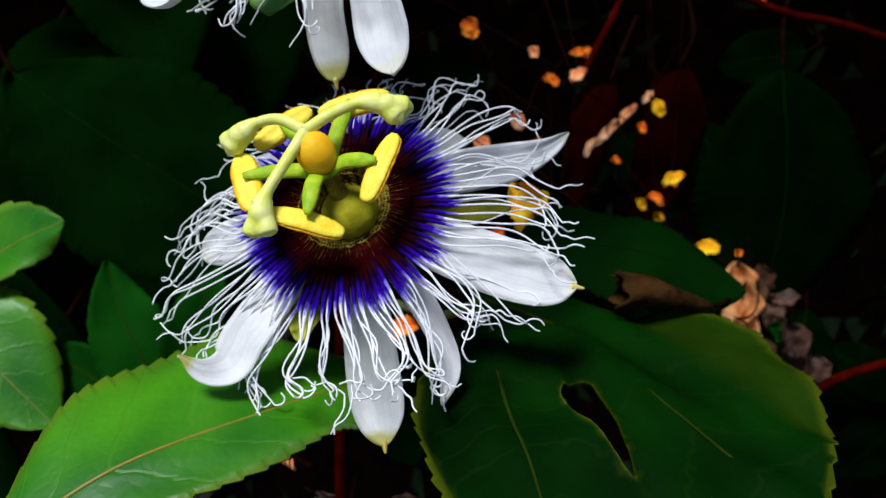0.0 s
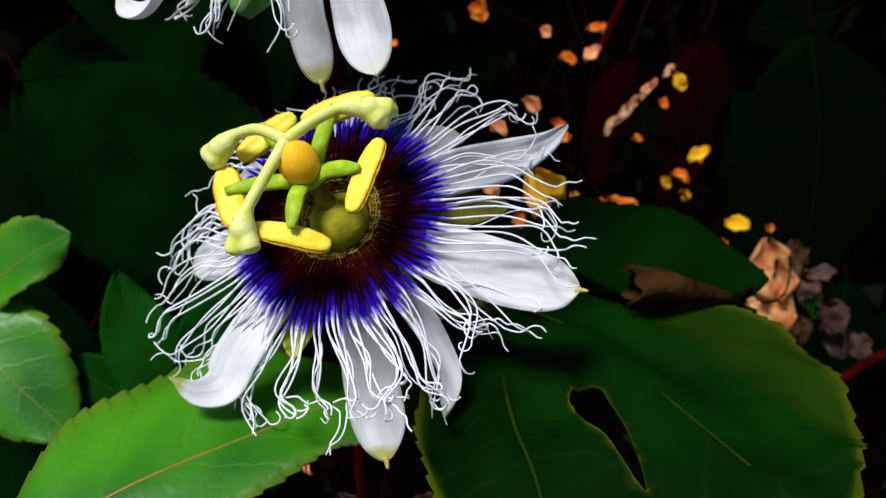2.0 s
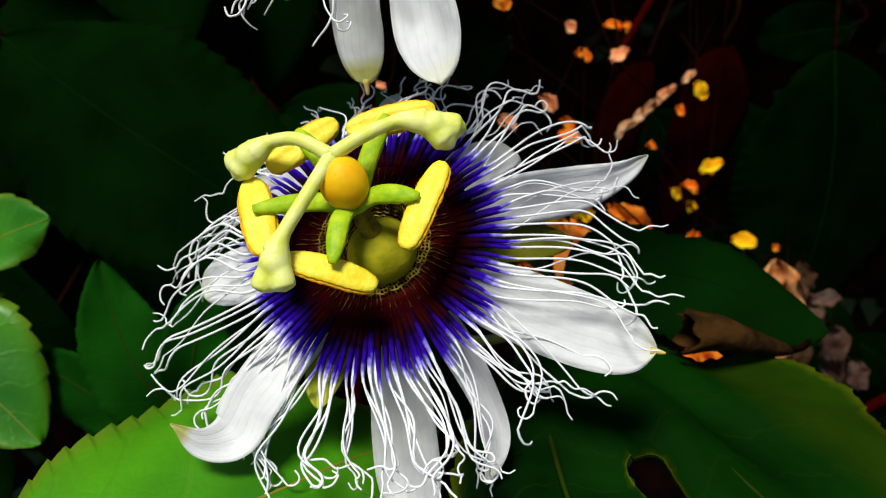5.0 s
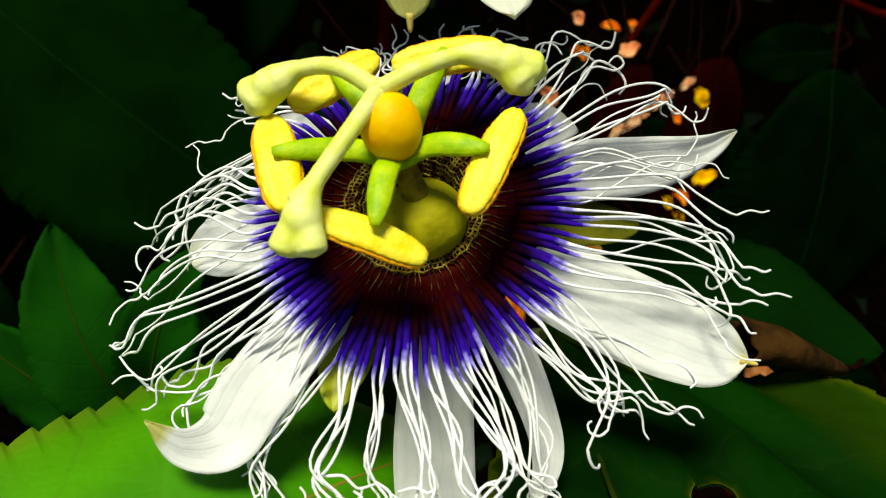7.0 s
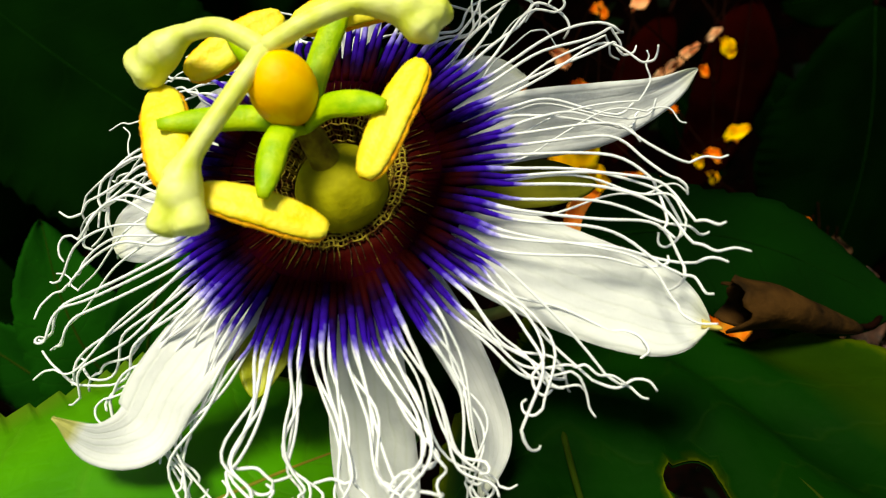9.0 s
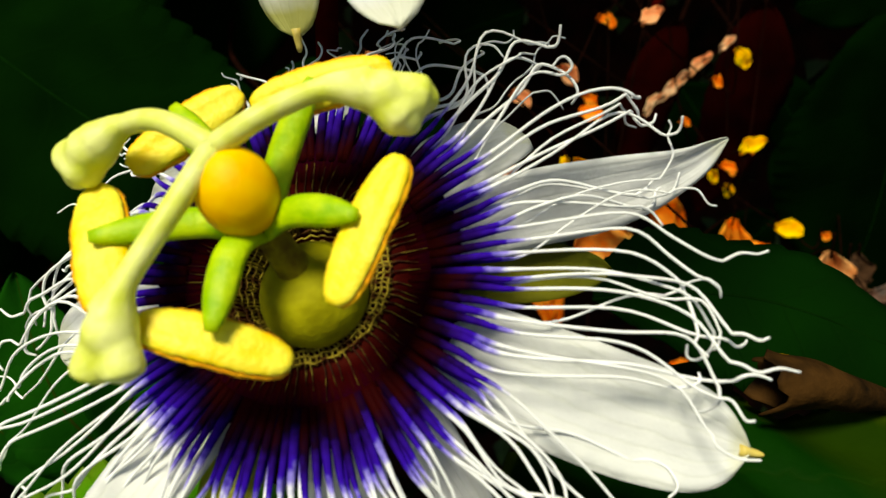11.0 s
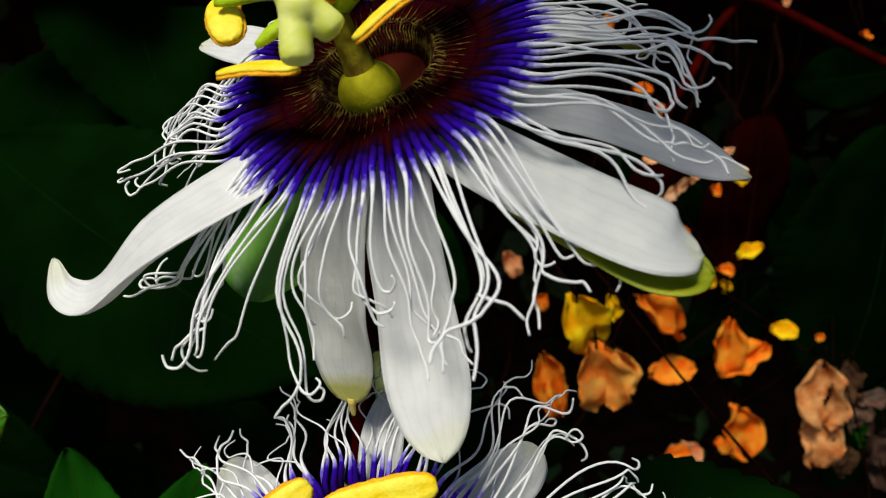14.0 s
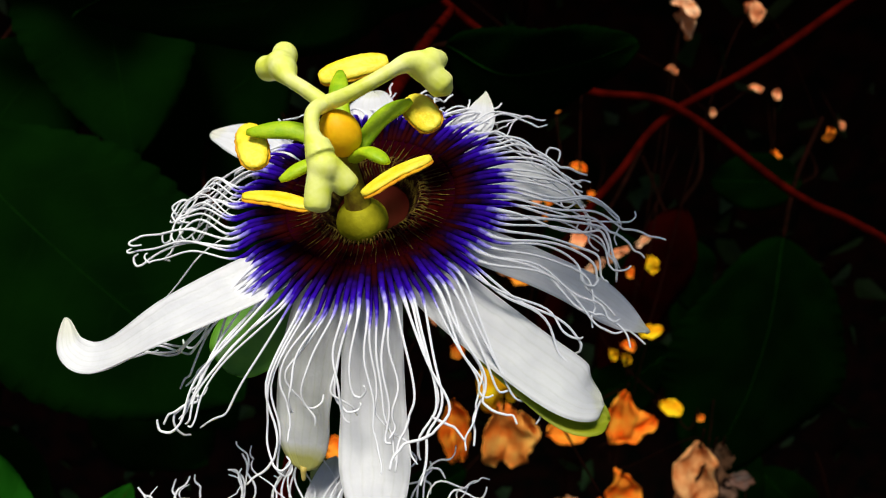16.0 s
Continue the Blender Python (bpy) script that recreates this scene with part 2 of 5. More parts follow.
m_fringed = grain("cup_fringe_dark", (0.03, 0.008, 0.003), (0.2, 0.14, 0.02), 800, 0.7, 0.4, spread=(0.45, 0.68), spec=0.1)
m_leaf = leaf_mat("leaf_fresh", (0.014, 0.15, 0.001), (0.1, 0.4, 0.006), (0.1, 0.3, 0.01), 0.42, 0.3, edge=(0.26, 0.3, 0.02), spec=0.5)
# five darker copies of the leaf skin; the shade is put into their colour
m_leafmid = leaf_mat("leaf_shade_dim", (0.0028, 0.034, 0.0012), (0.006, 0.066, 0.0018), (0.007, 0.046, 0.0025), 0.8, 0.15, spec=0.03)
m_leaflow = leaf_mat("leaf_shade_low", (0.0008, 0.009, 0.0005), (0.002, 0.021, 0.0008), (0.002, 0.014, 0.0008), 0.8, 0.15, spec=0.02)
m_leafd = leaf_mat("leaf_shade_front", (0.0009, 0.0116, 0.0003), (0.003, 0.032, 0.0006), (0.008, 0.03, 0.0014), 0.66, 0.2, edge=(0.15, 0.18, 0.004), spec=0.03)
m_leafbg = leaf_mat("leaf_shade_back", (0.0009, 0.0062, 0.0007), (0.0019, 0.0122, 0.001), (0.0019, 0.0102, 0.001), 0.9, 0.1, spec=0.0)
m_leafdark = leaf_mat("leaf_shade_darkest", (0.0004, 0.0028, 0.0003), (0.0008, 0.0056, 0.0005), (0.0008, 0.0048, 0.0005), 0.9, 0.1, spec=0.0)
m_rib = grain("rib_brown_green", (0.15, 0.17, 0.008), (0.24, 0.19, 0.014), 200, 0.5, 0.2)
# ribs darkened to go with the shade put into those leaf tones
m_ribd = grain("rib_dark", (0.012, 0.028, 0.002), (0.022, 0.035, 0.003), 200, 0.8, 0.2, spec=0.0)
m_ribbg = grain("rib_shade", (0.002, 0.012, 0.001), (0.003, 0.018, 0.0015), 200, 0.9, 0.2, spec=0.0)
m_runner = grain("runner_brown", (0.004, 0.002, 0.001), (0.012, 0.003, 0.002), 200, 0.9, 0.2, spec=0.0)
m_stem = grain("stem_green", (0.12, 0.16, 0.04), (0.25, 0.28, 0.08), 150, 0.5, 0.3)
m_redstem = grain("stem_red", (0.02, 0.001, 0.0006), (0.05, 0.002, 0.001), 120, 0.9, 0.3, spec=0.0)
m_greystem = grain("stem_grey", (0.12, 0.09, 0.05), (0.26, 0.21, 0.13), 150, 0.7, 0.4)
m_dry = grain("dry_leaf", (0.95, 0.14, 0.006), (0.98, 0.42, 0.04), 110, 0.8, 0.5, see=0.3, spec=0.04)
m_drypink = grain("dry_leaf_pink", (0.88, 0.26, 0.09), (0.97, 0.54, 0.26), 110, 0.7, 0.5, see=0.3, spec=0.15)
m_drypeach = grain("dry_leaf_peach", (0.75, 0.28, 0.1), (0.97, 0.66, 0.4), 130, 0.7, 0.6, see=0.25, spec=0.15)
m_drygold = grain("dry_leaf_gold", (0.9, 0.36, 0.004), (0.97, 0.74, 0.02), 110, 0.8, 0.5, see=0.3, spec=0.04)
m_dryamber = grain("dry_leaf_amber", (0.95, 0.22, 0.02), (0.98, 0.56, 0.12), 110, 0.8, 0.5, see=0.3, spec=0.04)
m_dryember = grain("dry_leaf_ember", (0.6, 0.17, 0.04), (0.97, 0.52, 0.2), 150, 0.7, 0.6, see=0.25, spec=0.15)
m_drypale = grain("dry_leaf_pale", (0.012, 0.009, 0.004), (0.22, 0.12, 0.08), 220, 0.7, 0.6, see=0.1, spec=0.1)
m_rolled = grain("dry_leaf_rolled", (0.005, 0.003, 0.001), (0.06, 0.026, 0.006), 160, 0.8, 0.6, see=0.05, spec=0.05)
# brown of dead leaf, with the shade on the clump's dim side mixed in
m_drybrown = grain("dry_leaf_brown", (0.01, 0.007, 0.004), (0.1, 0.036, 0.018), 160, 0.7, 0.6, see=0.1)
m_drytan = grain("dry_leaf_tan", (0.012, 0.008, 0.004), (0.11, 0.05, 0.024), 140, 0.7, 0.6, see=0.1, spec=0.1)
# red leaf brought down to near black: its shade is in the colour
m_redleaf = grain("leaf_shade_red", (0.004, 0.0004, 0.0003), (0.013, 0.0007, 0.0005), 40, 0.9, 0.3, spec=0.0)
m_soil = grain("soil", (0.012, 0.007, 0.005), (0.045, 0.022, 0.014), 14, 0.95, 1.0, detail=8)
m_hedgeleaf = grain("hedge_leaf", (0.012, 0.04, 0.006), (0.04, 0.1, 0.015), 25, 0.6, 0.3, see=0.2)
# near-black backdrop tone: the deep shade behind the vines is in this colour
m_hedge = grain("backdrop_shade", (0.003, 0.004, 0.002), (0.022, 0.005, 0.003), 30, 0.95, 1.0, detail=8, spec=0.05)


# ---- helpers for meshes ----
def part(name, bm, material, parent, label="", smooth=True):
    me = bpy.data.meshes.new(name)
    for f in bm.faces:
        f.smooth = smooth
    bm.to_mesh(me)
    bm.free()
    for q in material if isinstance(material, (list, tuple)) else (material,):
        me.materials.append(q)
    ob = new(name, me)
    ob.parent = parent
    return tagged(ob, label)


def thing(name, m, label, category, group="", kind=""):
    ob = new(name)
    ob.empty_display_size = 0.01
    ob.matrix_world = m
    return tagged(ob, label, category, group, kind)


def spline(pts, n):
    """n+1 places on a smooth line through the points."""
    p = [Vector(q) for q in pts]
    p = [p[0] * 2 - p[1]] + p + [p[-1] * 2 - p[-2]]
    out = []
    k = len(p) - 3
    for i in range(n + 1):
        u = i / n * k
        j = min(int(u), k - 1)
        u -= j
        a, b, c, d = p[j : j + 4]
        out.append(0.5 * (2 * b + (c - a) * u + (2 * a - 5 * b + 4 * c - d) * u * u + (3 * b - a - 3 * c + d) * u**3))
    return out


def tube(bm, path, radii, sides=6, flat=1.0, side=None, caps=True):
    """A tube along a path; flat squeezes it across the side direction."""
    rings = []
    last = None
    n = len(path)
    for i, p in enumerate(path):
        t = (path[min(i + 1, n - 1)] - path[max(i - 1, 0)]).normalized()
        if side is not None:
            u = (side - t * side.dot(t)).normalized()
        elif last is None:
            u = t.orthogonal().normalized()
        else:
            u = last - t * last.dot(t)
            u = u.normalized() if u.length > 1e-6 else t.orthogonal().normalized()
        last = u
        v = t.cross(u)
        r = radii(i / (n - 1)) if callable(radii) else radii
        rings.append([bm.verts.new(p + (u * math.cos(k * math.tau / sides) + v * flat * math.sin(k * math.tau / sides)) * r) for k in range(sides)])
    for a, b in zip(rings, rings[1:]):
        for k in range(sides):
            bm.faces.new((a[k], a[(k + 1) % sides], b[(k + 1) % sides], b[k]))
    if caps:
        bm.faces.new(list(reversed(rings[0])))
        bm.faces.new(rings[-1])
    return bm


def ball(bm, centre, radii, axis=(0, 0, 1), u=20, v=14, warp=None):
    m = Matrix.Translation(centre) @ Vector((0, 0, 1)).rotation_difference(Vector(axis)).to_matrix().to_4x4() @ Matrix.Diagonal((*radii, 1))
    got = bmesh.ops.create_uvsphere(bm, u_segments=u, v_segments=v, radius=1.0)
    for w in got["verts"]:
        if warp:
            w.co = warp(w.co)
        w.co = m @ w.co
    return bm


MM = 0.001


def melted(ob, voxel, turns):
    """Melts the overlapping bodies of a part into one soft skin."""
    r = ob.modifiers.new("melt", "REMESH")
    r.mode, r.voxel_size, r.use_smooth_shade = "VOXEL", voxel * MM, True
    q = ob.modifiers.new("soften", "SMOOTH")
    q.factor, q.iterations = 0.5, turns + 6
    return ob


def mmv(p):
    return Vector(p) * MM


# ---- flowers ----
def petal(parent, name, pts, widths, cup, mats, rng, label="", n=34, across=10, thick=0.45, lean=(0, 0, 1), hook=0.0):
    """A white petal or sepal: a blade along a bent midline, hollowed across, with a soft wavy edge, thick in the middle."""
    mid = spline([mmv(p) for p in pts], n)
    bm = bmesh.new()
    top, low, spot = [], [], {}
    ph = rng.uniform(0, 6)
    wsp = spline([(w, 0, 0) for w in widths], n)
    for i, c in enumerate(mid):
        t = (mid[min(i + 1, n)] - mid[max(i - 1, 0)]).normalized()
        side = t.cross(Vector(lean)).normalized()
        up = side.cross(t).normalized()
        s = i / n
        w = max(wsp[i].x * max(0.0, 1 - max(0.0, (s - 0.86) / 0.14) ** 2.4) ** 0.5, 0.12) * MM
        ra, rb = [], []
        for k in range(across + 1):
            v = 2 * k / across - 1
            wave = 0.35 * MM * math.sin(9 * s + 4 * v + ph) * abs(v) * s
            q = c + side * w * v + up * (cup * w * v * v + wave + 0.12 * MM * math.cos(v * 9))
            h = thick * MM * (1 - v * v) ** 0.5 * (0.4 + 0.6 * math.sin(math.pi * min(1, max(0.04, s * 0.96)))) + 0.06 * MM
            ra.append(bm.verts.new(q))
            rb.append(bm.verts.new(q - up * h * 2))
            spot[ra[-1]] = spot[rb[-1]] = (s, v)
        top.append(ra)
        low.append(rb)
    for i in range(n):
        for k in range(across):
            f = bm.faces.new((top[i][k], top[i + 1][k], top[i + 1][k + 1], top[i][k + 1]))
            g = bm.faces.new((low[i][k], low[i][k + 1], low[i + 1][k + 1], low[i + 1][k]))
            g.material_index = 1
    for row in (0, across):
        for i in range(n):
            bm.faces.new((top[i][row], low[i][row], low[i + 1][row], top[i + 1][row]))
    for k in range(across):
        bm.faces.new((top[n][k], low[n][k], low[n][k + 1], top[n][k + 1]))
        bm.faces.new((top[0][k], top[0][k + 1], low[0][k + 1], low[0][k]))
    bmesh.ops.recalc_face_normals(bm, faces=bm.faces)
    uvl = bm.loops.layers.uv.verify()
    for f in bm.faces:
        for lo in f.loops:
            lo[uvl].uv = spot[lo.vert]
    ob = part(name, bm, mats, parent, label)
    if hook:
        b2 = bmesh.new()
        e = mid[-1]
        t = (mid[-1] - mid[-3]).normalized()
        up = Vector(lean)
        tube(b2, spline([e - t * MM, e + t * hook * 0.6 * MM - up * 0.2 * MM, e + t * hook * MM], 6), lambda s: (0.6 - 0.45 * s) * MM, 6)
        part("awn", b2, m_tip, ob, "yellowish awn at the sepal's tip")
    return ob


def thread(parent, a, rng, target=None, r0=11.5, reach=38.0, lift=1.0, droop=-4.0, wild=1.0, thick=1.0, sway=(0.0, 0.0, 5.0), down=(0, -0.7, -0.7), pull=0.8, hang=0.0, lock=None):
    """One corona thread: a stout strap to the violet ring, then thin, sagging in long bends, its end kinked and hooked."""
    pts, wide = [], []
    n = 26
    ph1, ph2 = sway[0] + rng.uniform(-0.5, 0.5), sway[1] + rng.uniform(-0.9, 0.9)
    f1 = sway[2] + rng.uniform(-0.5, 0.5)
    f2 = rng.uniform(11.0, 15.0)
    sag = rng.uniform(1.2, 3.6) + hang * rng.uniform(0.7, 1.2)
    ca, sa = math.cos(a), math.sin(a)
    for i in range(n + 1):
        s = i / n
        r = r0 + (reach - r0) * s
        z = lift * math.sin(min(1.0, s * 1.8) * math.pi * 0.8) + droop * max(0, (s - 0.3) / 0.7) ** 1.6
        k = max(0.0, (s - 0.3) / 0.7)
        lat = wild * (2.1 * k * (math.sin(f1 * s + ph1) - 0.4 * math.sin(ph1)) + 0.4 * k * math.sin(f2 * s + ph2))
        zz = wild * (1.1 * k * math.sin(6 * s + ph2) + 0.4 * k * math.sin(f2 * s + ph1))
        p = Vector((ca * r - sa * lat, sa * r + ca * lat, z + zz))
        if target is not None:
            w = (k**1.3) * pull
            p = p.lerp(Vector(target) + Vector((ca, sa, 0)) * (reach * (s - 1)) * 0.9 + Vector((-sa * lat, ca * lat, zz)) * 0.8, w)
        pts.append(p + Vector(down) * sag * k * k)
    if lock:
        # it falls with its neighbours in one lock: out over the ring, then through the lock's bends
        turn, bends, fan = lock
        out = Vector((ca, sa, 0))
        loose = Vector((rng.uniform(-1, 1), rng.uniform(-1, 1), rng.uniform(-0.6, 0.6))) * 0.9
        side = Vector((-sa, ca, 0)) * turn
        way = [out * r0 + Vector((0, 0, 0.3)), out * (r0 + 4.5) + Vector((0, 0, lift)), out * (r0 + 8.5) + Vector((0, 0, lift * 0.6))]
        way += [Vector(b) + side * w + loose * (0.5 + 0.5 * j) for j, (b, w) in enumerate(zip(bends, fan))]
        short = rng.uniform(0.2, 0.85) if rng.random() < 0.4 else rng.uniform(0.8, 1.0)
        way[-1] = way[-2].lerp(way[-1], short)
        pts = spline(way, n)
        for i in range(n + 1):
            k = max(0.0, i / n - 0.35)
            pts[i] = pts[i] + Vector((-sa, ca, 0)) * wild * 1.5 * k * math.sin(f2 * i / n + ph2) + Vector((0, 0, 1)) * wild * 0.9 * k * math.sin(f2 * i / n + ph1)
    for i, p in enumerate(pts):
        s = i / n
        r = min(p.length, 40.0)
        # straps of half a millimetre that taper over the violet ring
        wide.append(0.225 + 0.4 * max(0.0, min(1.0, (22.0 - r) / 8.0)) ** 0.85 - 0.05 * s)
    # the kinked end
    d = (pts[-1] - pts[-3]).normalized()
    tip = [pts[-1]]
    hook = rng.random() < 0.55
    curl = Vector((rng.uniform(-0.7, 0.7), rng.uniform(-0.7, 0.7), rng.choice((-1, 1)))).normalized()
    for j in range(rng.randint(2, 5)):
        if lock and hook:
            # a hook that goes on turning one way
            d = Matrix.Rotation(rng.uniform(0.35, 1.1), 3, curl) @ d
            tip.append(tip[-1] + d * rng.uniform(0.6, 1.3) * (0.35 + 0.65 * min(1.0, wild)))
        else:
            ax = Vector((rng.uniform(-0.6, 0.6), rng.uniform(-0.6, 0.6), rng.choice((-1, 1)))).normalized()
            d = Matrix.Rotation(rng.uniform(0.3, 1.15) * min(1.0, wild), 3, ax) @ d
            d = (d + Vector((ca, sa, -0.2)) * 0.25).normalized()
            tip.append(tip[-1] + d * rng.uniform(0.8, 2.0))
    more = spline(tip, 4 * (len(tip) - 1))[1:]
    pts += more
    wide += [0.2 - 0.05 * j / len(more) for j in range(len(more))]
    bm = bmesh.new()
    last = len(pts) - 1
    tube(bm, [p * MM for p in pts], lambda s: thick * MM * wide[round(s * last)], 6)
    way = [r0]
    for p, q in zip(pts, pts[1:]):
        way.append(min(48.0, way[-1] + (q - p).length))
    bm.verts.index_update()
    uvl = bm.loops.layers.uv.verify()
    for f in bm.faces:
        for lo in f.loops:
            lo[uvl].uv = (way[lo.vert.index // 6] * MM, 0)
    return part("corona_thread", bm, m_fil, parent)


def stigma(parent, pts, lobes, rng, close=1.0):
    """A pale style that ends in a two-lobed club."""
    bm = bmesh.new()
    path = spline([mmv(p) for p in pts], 18)
    tube(bm, path, lambda s: (1.12 - 0.14 * math.sin(s * 3.1) + 0.15 * max(0, s - 0.7) / 0.3) * MM, 10)
    st = part("style", bm, m_style, parent)
    b2 = bmesh.new()
    root = path[-1]
    mean = sum((Vector(q) for q, _ in lobes), Vector()) / len(lobes)
    for q, w in lobes:
        q = mmv(mean.lerp(Vector(q), close))
        d = q - root
        ball(b2, root + d * 0.62, (w * 0.98 * MM, w * 0.98 * MM, w * 1.7 * MM), d.normalized(), 18, 12)
        tube(b2, spline([root - d * 0.35, root + d * 0.3, root + d * 0.75, root + d * 1.0, root + d * 1.12], 12), lambda s: w * MM * (0.7 + 0.4 * math.sin(min(s, 0.93) * 2.6)) * (1.0 if s < 0.8 else max(0.15, (1 - ((s - 0.8) / 0.2) ** 2) ** 0.5)), 12)
    tube(b2, path[-12:], lambda s: (0.6 + 1.5 * s**1.4) * MM, 12)
    ball(b2, root.lerp(sum((mmv(q) for q, _ in lobes), Vector()) / len(lobes), 0.3), (2.2 * MM, 2.2 * MM, 2.2 * MM), (0, 0, 1), 14, 10)
    melted(part("stigma", b2, m_style, st, "pale yellow-green club-shaped stigma"), 0.22, 14)


def anther_skin(bm, line, up, across, half, tall, groove, ragged, rng):
    """A blunt bar along a line, flat underneath and furrowed on top."""
    rings, sides = [], 20
    n = len(line) - 1
    for i, c in enumerate(line):
        s = i / n
        w = half * (0.34 + 0.66 * max(0.0, 1 - abs(2 * s - 1) ** 3) ** 0.6)
        row = []
        for k in range(sides):
            x, y = math.cos(k * math.tau / sides), math.sin(k * math.tau / sides)
            h = tall * y * (1 - groove * math.exp(-((x / 0.24) ** 2))) if y > 0 else tall * 0.55 * y
            row.append(bm.verts.new(c + across * x * w * rng.uniform(1 - ragged, 1 + ragged) + up * h * (0.55 + 0.45 * w / half) * rng.uniform(1 - ragged, 1 + ragged)))
        rings.append(row)
    for a, b in zip(rings, rings[1:]):
        for k in range(sides):
            bm.faces.new((a[k], a[(k + 1) % sides], b[(k + 1) % sides], b[k]))
    bm.faces.new(list(reversed(rings[0])))
    bm.faces.new(rings[-1])
    bmesh.ops.recalc_face_normals(bm, faces=bm.faces)
    return bm


def stamen(parent, root, bend, hold, e1, e2, up, rng, width=2.3):
    """A green strap-like stamen stalk from whose end a long anther hangs crosswise."""
    bm = bmesh.new()
    path = spline([mmv(root), mmv(bend), mmv(hold)], 16)
    up = Vector(up).normalized()
    d = (path[-1] - path[0]).normalized()
    tube(bm, path, lambda s: (1.2 + 0.3 * math.sin(s * 2.8) - (0.75 * ((s - 0.7) / 0.3) ** 2 if s > 0.7 else 0)) * MM, 10, 0.55, d.cross(up))
    part("stamen_stalk", bm, m_stamen, parent)
    a, b = mmv(e1), mmv(e2)
    ax = (b - a).normalized()
    up2 = (up - ax * up.dot(ax)).normalized()
    across = ax.cross(up2)
    line = spline([a, (a + b) / 2 + up2 * 0.45 * MM, b], 24)
    an = part("anther", anther_skin(bmesh.new(), [q - up2 * 0.75 * MM for q in line], up2, across, width * MM, 0.55 * MM, 0.0, 0.06, rng), m_pollen, parent, "deep yellow pollen-dusted anther")
    part("anther_back", anther_skin(bmesh.new(), [q - up2 * 0.35 * MM for q in line], up2, across, width * 0.88 * MM, 0.6 * MM, 0.45, 0.03, rng), m_conn, an, "bright yellow furrowed anther back")


def corona(parent, rng, droop_of, reach_of, wild_of, n=108, below=0.8, locks=(), sag_of=lambda a: 0.0):
    # the way things hang, as the flower is turned
    down = parent.matrix_world.to_3x3().inverted() @ Vector((0, 0, -1))
    # fused inner plate, faintly ribbed
    bm = bmesh.new()
    seg = 144
    prof = [(6.6, -1.6), (7.6, -0.2), (9, 0.15), (11, 0.15), (13, 0.3), (14.6, 0.3), (15.8, -0.2)]
    rings = []
    for r, z in prof:
        rings.append([bm.verts.new(mmv(((r + (0.5 * math.sin(k * 2.3) if r > 15.5 else 0)) * math.cos(k * math.tau / seg), (r + (0.5 * math.sin(k * 2.3) if r > 15.5 else 0)) * math.sin(k * math.tau / seg), z + 0.22 * (k % 2) * (r - 6) / 8))) for k in range(seg)])
    for a, b in zip(rings, rings[1:]):
        for k in range(seg):
            bm.faces.new((a[k], b[k], b[(k + 1) % seg], a[(k + 1) % seg]))
    plate = part("corona_plate", bm, m_disc, parent, "dark maroon plate at the corona's base")
    # short ribs lying on the plate
    bm = bmesh.new()
    for k in range(n):
        a = math.tau * (k + rng.uniform(-0.3, 0.3)) / n
        e = rng.uniform(12.8, 14.2)
        tube(bm, [mmv((r * math.cos(a), r * math.sin(a), z)) for r, z in ((10.5, 0.0), (12.2, 0.2), (e, 0.2))], lambda s: (0.34 - 0.2 * s) * MM, 4)
    tagged(part("inner_threads", bm, m_fil, parent, "short maroon inner corona ribs"), kind="stuff")
    # pale hairs that run from the cup over the plate
    bm = bmesh.new()
    for k in range(70):
        a = math.tau * (k + rng.uniform(-0.3, 0.3)) / 70
        e = rng.uniform(10.6, 13.4)
        tube(bm, [mmv((r * math.cos(a + da), r * math.sin(a + da), z)) for r, z, da in ((8.2, 0.7, 0), (9.6, 0.45, 0.02), (e, 0.42, rng.uniform(-0.03, 0.03)))], lambda s: (0.13 - 0.08 * s) * MM, 4)
    tagged(part("plate_hairs", bm, m_fringed, plate, "fine olive hairs on the maroon plate"), kind="stuff")
    for row, (count, lift, thick) in enumerate(((n, 0.9, 0.9), (int(n * 0.45), -0.5, 0.7), (int(n * below), 0.3, 0.85))):
        left, tgt, sway = 0, None, (0.0, 0.0, 5.0)
        for i in range(count):
            a = math.tau * (i + 0.5 * row + rng.uniform(-0.28, 0.28)) / count
            if (row == 1 and math.sin(a) < -0.25) or (row == 2 and math.sin(a) > -0.5):
                continue
            if left <= 0:
                left = rng.randint(2, 6)
                sway = (rng.uniform(0, 6.3), rng.uniform(0, 6.3), rng.uniform(3.4, 6.6))
                am = a + math.tau / count * left * 0.5
                rr = reach_of(am) * rng.uniform(0.93, 1.04)
                tgt = (rr * math.cos(am), rr * math.sin(am), droop_of(am) + rng.uniform(-1.5, 1.5)) if rng.random() < 0.4 else None
            left -= 1
            lock = None
            for low, high, bends, *wide in locks:
                turn = (math.degrees(a) - low) % 360
                if turn < high - low and not (row == 1 and rng.random() < 0.6):
                    # degrees off the lock's middle, as millimetres at the ring's edge
                    lock = ((turn - (high - low) / 2) * 0.35, bends, (1.2, 1.3, 1.3) if wide else (0.55, 0.4, 0.3))
            thread(parent, a, rng, tgt, 12.8 + row * 0.3, reach_of(a) * rng.uniform(0.84, 1.04), lift, droop_of(a) * rng.uniform(0.6, 1.2), wild_of(a) * rng.uniform(0.6, 1.2) * (1 + 0.35 * row), thick * rng.uniform(0.88, 1.1), sway, down, 0.8, sag_of(a), lock)


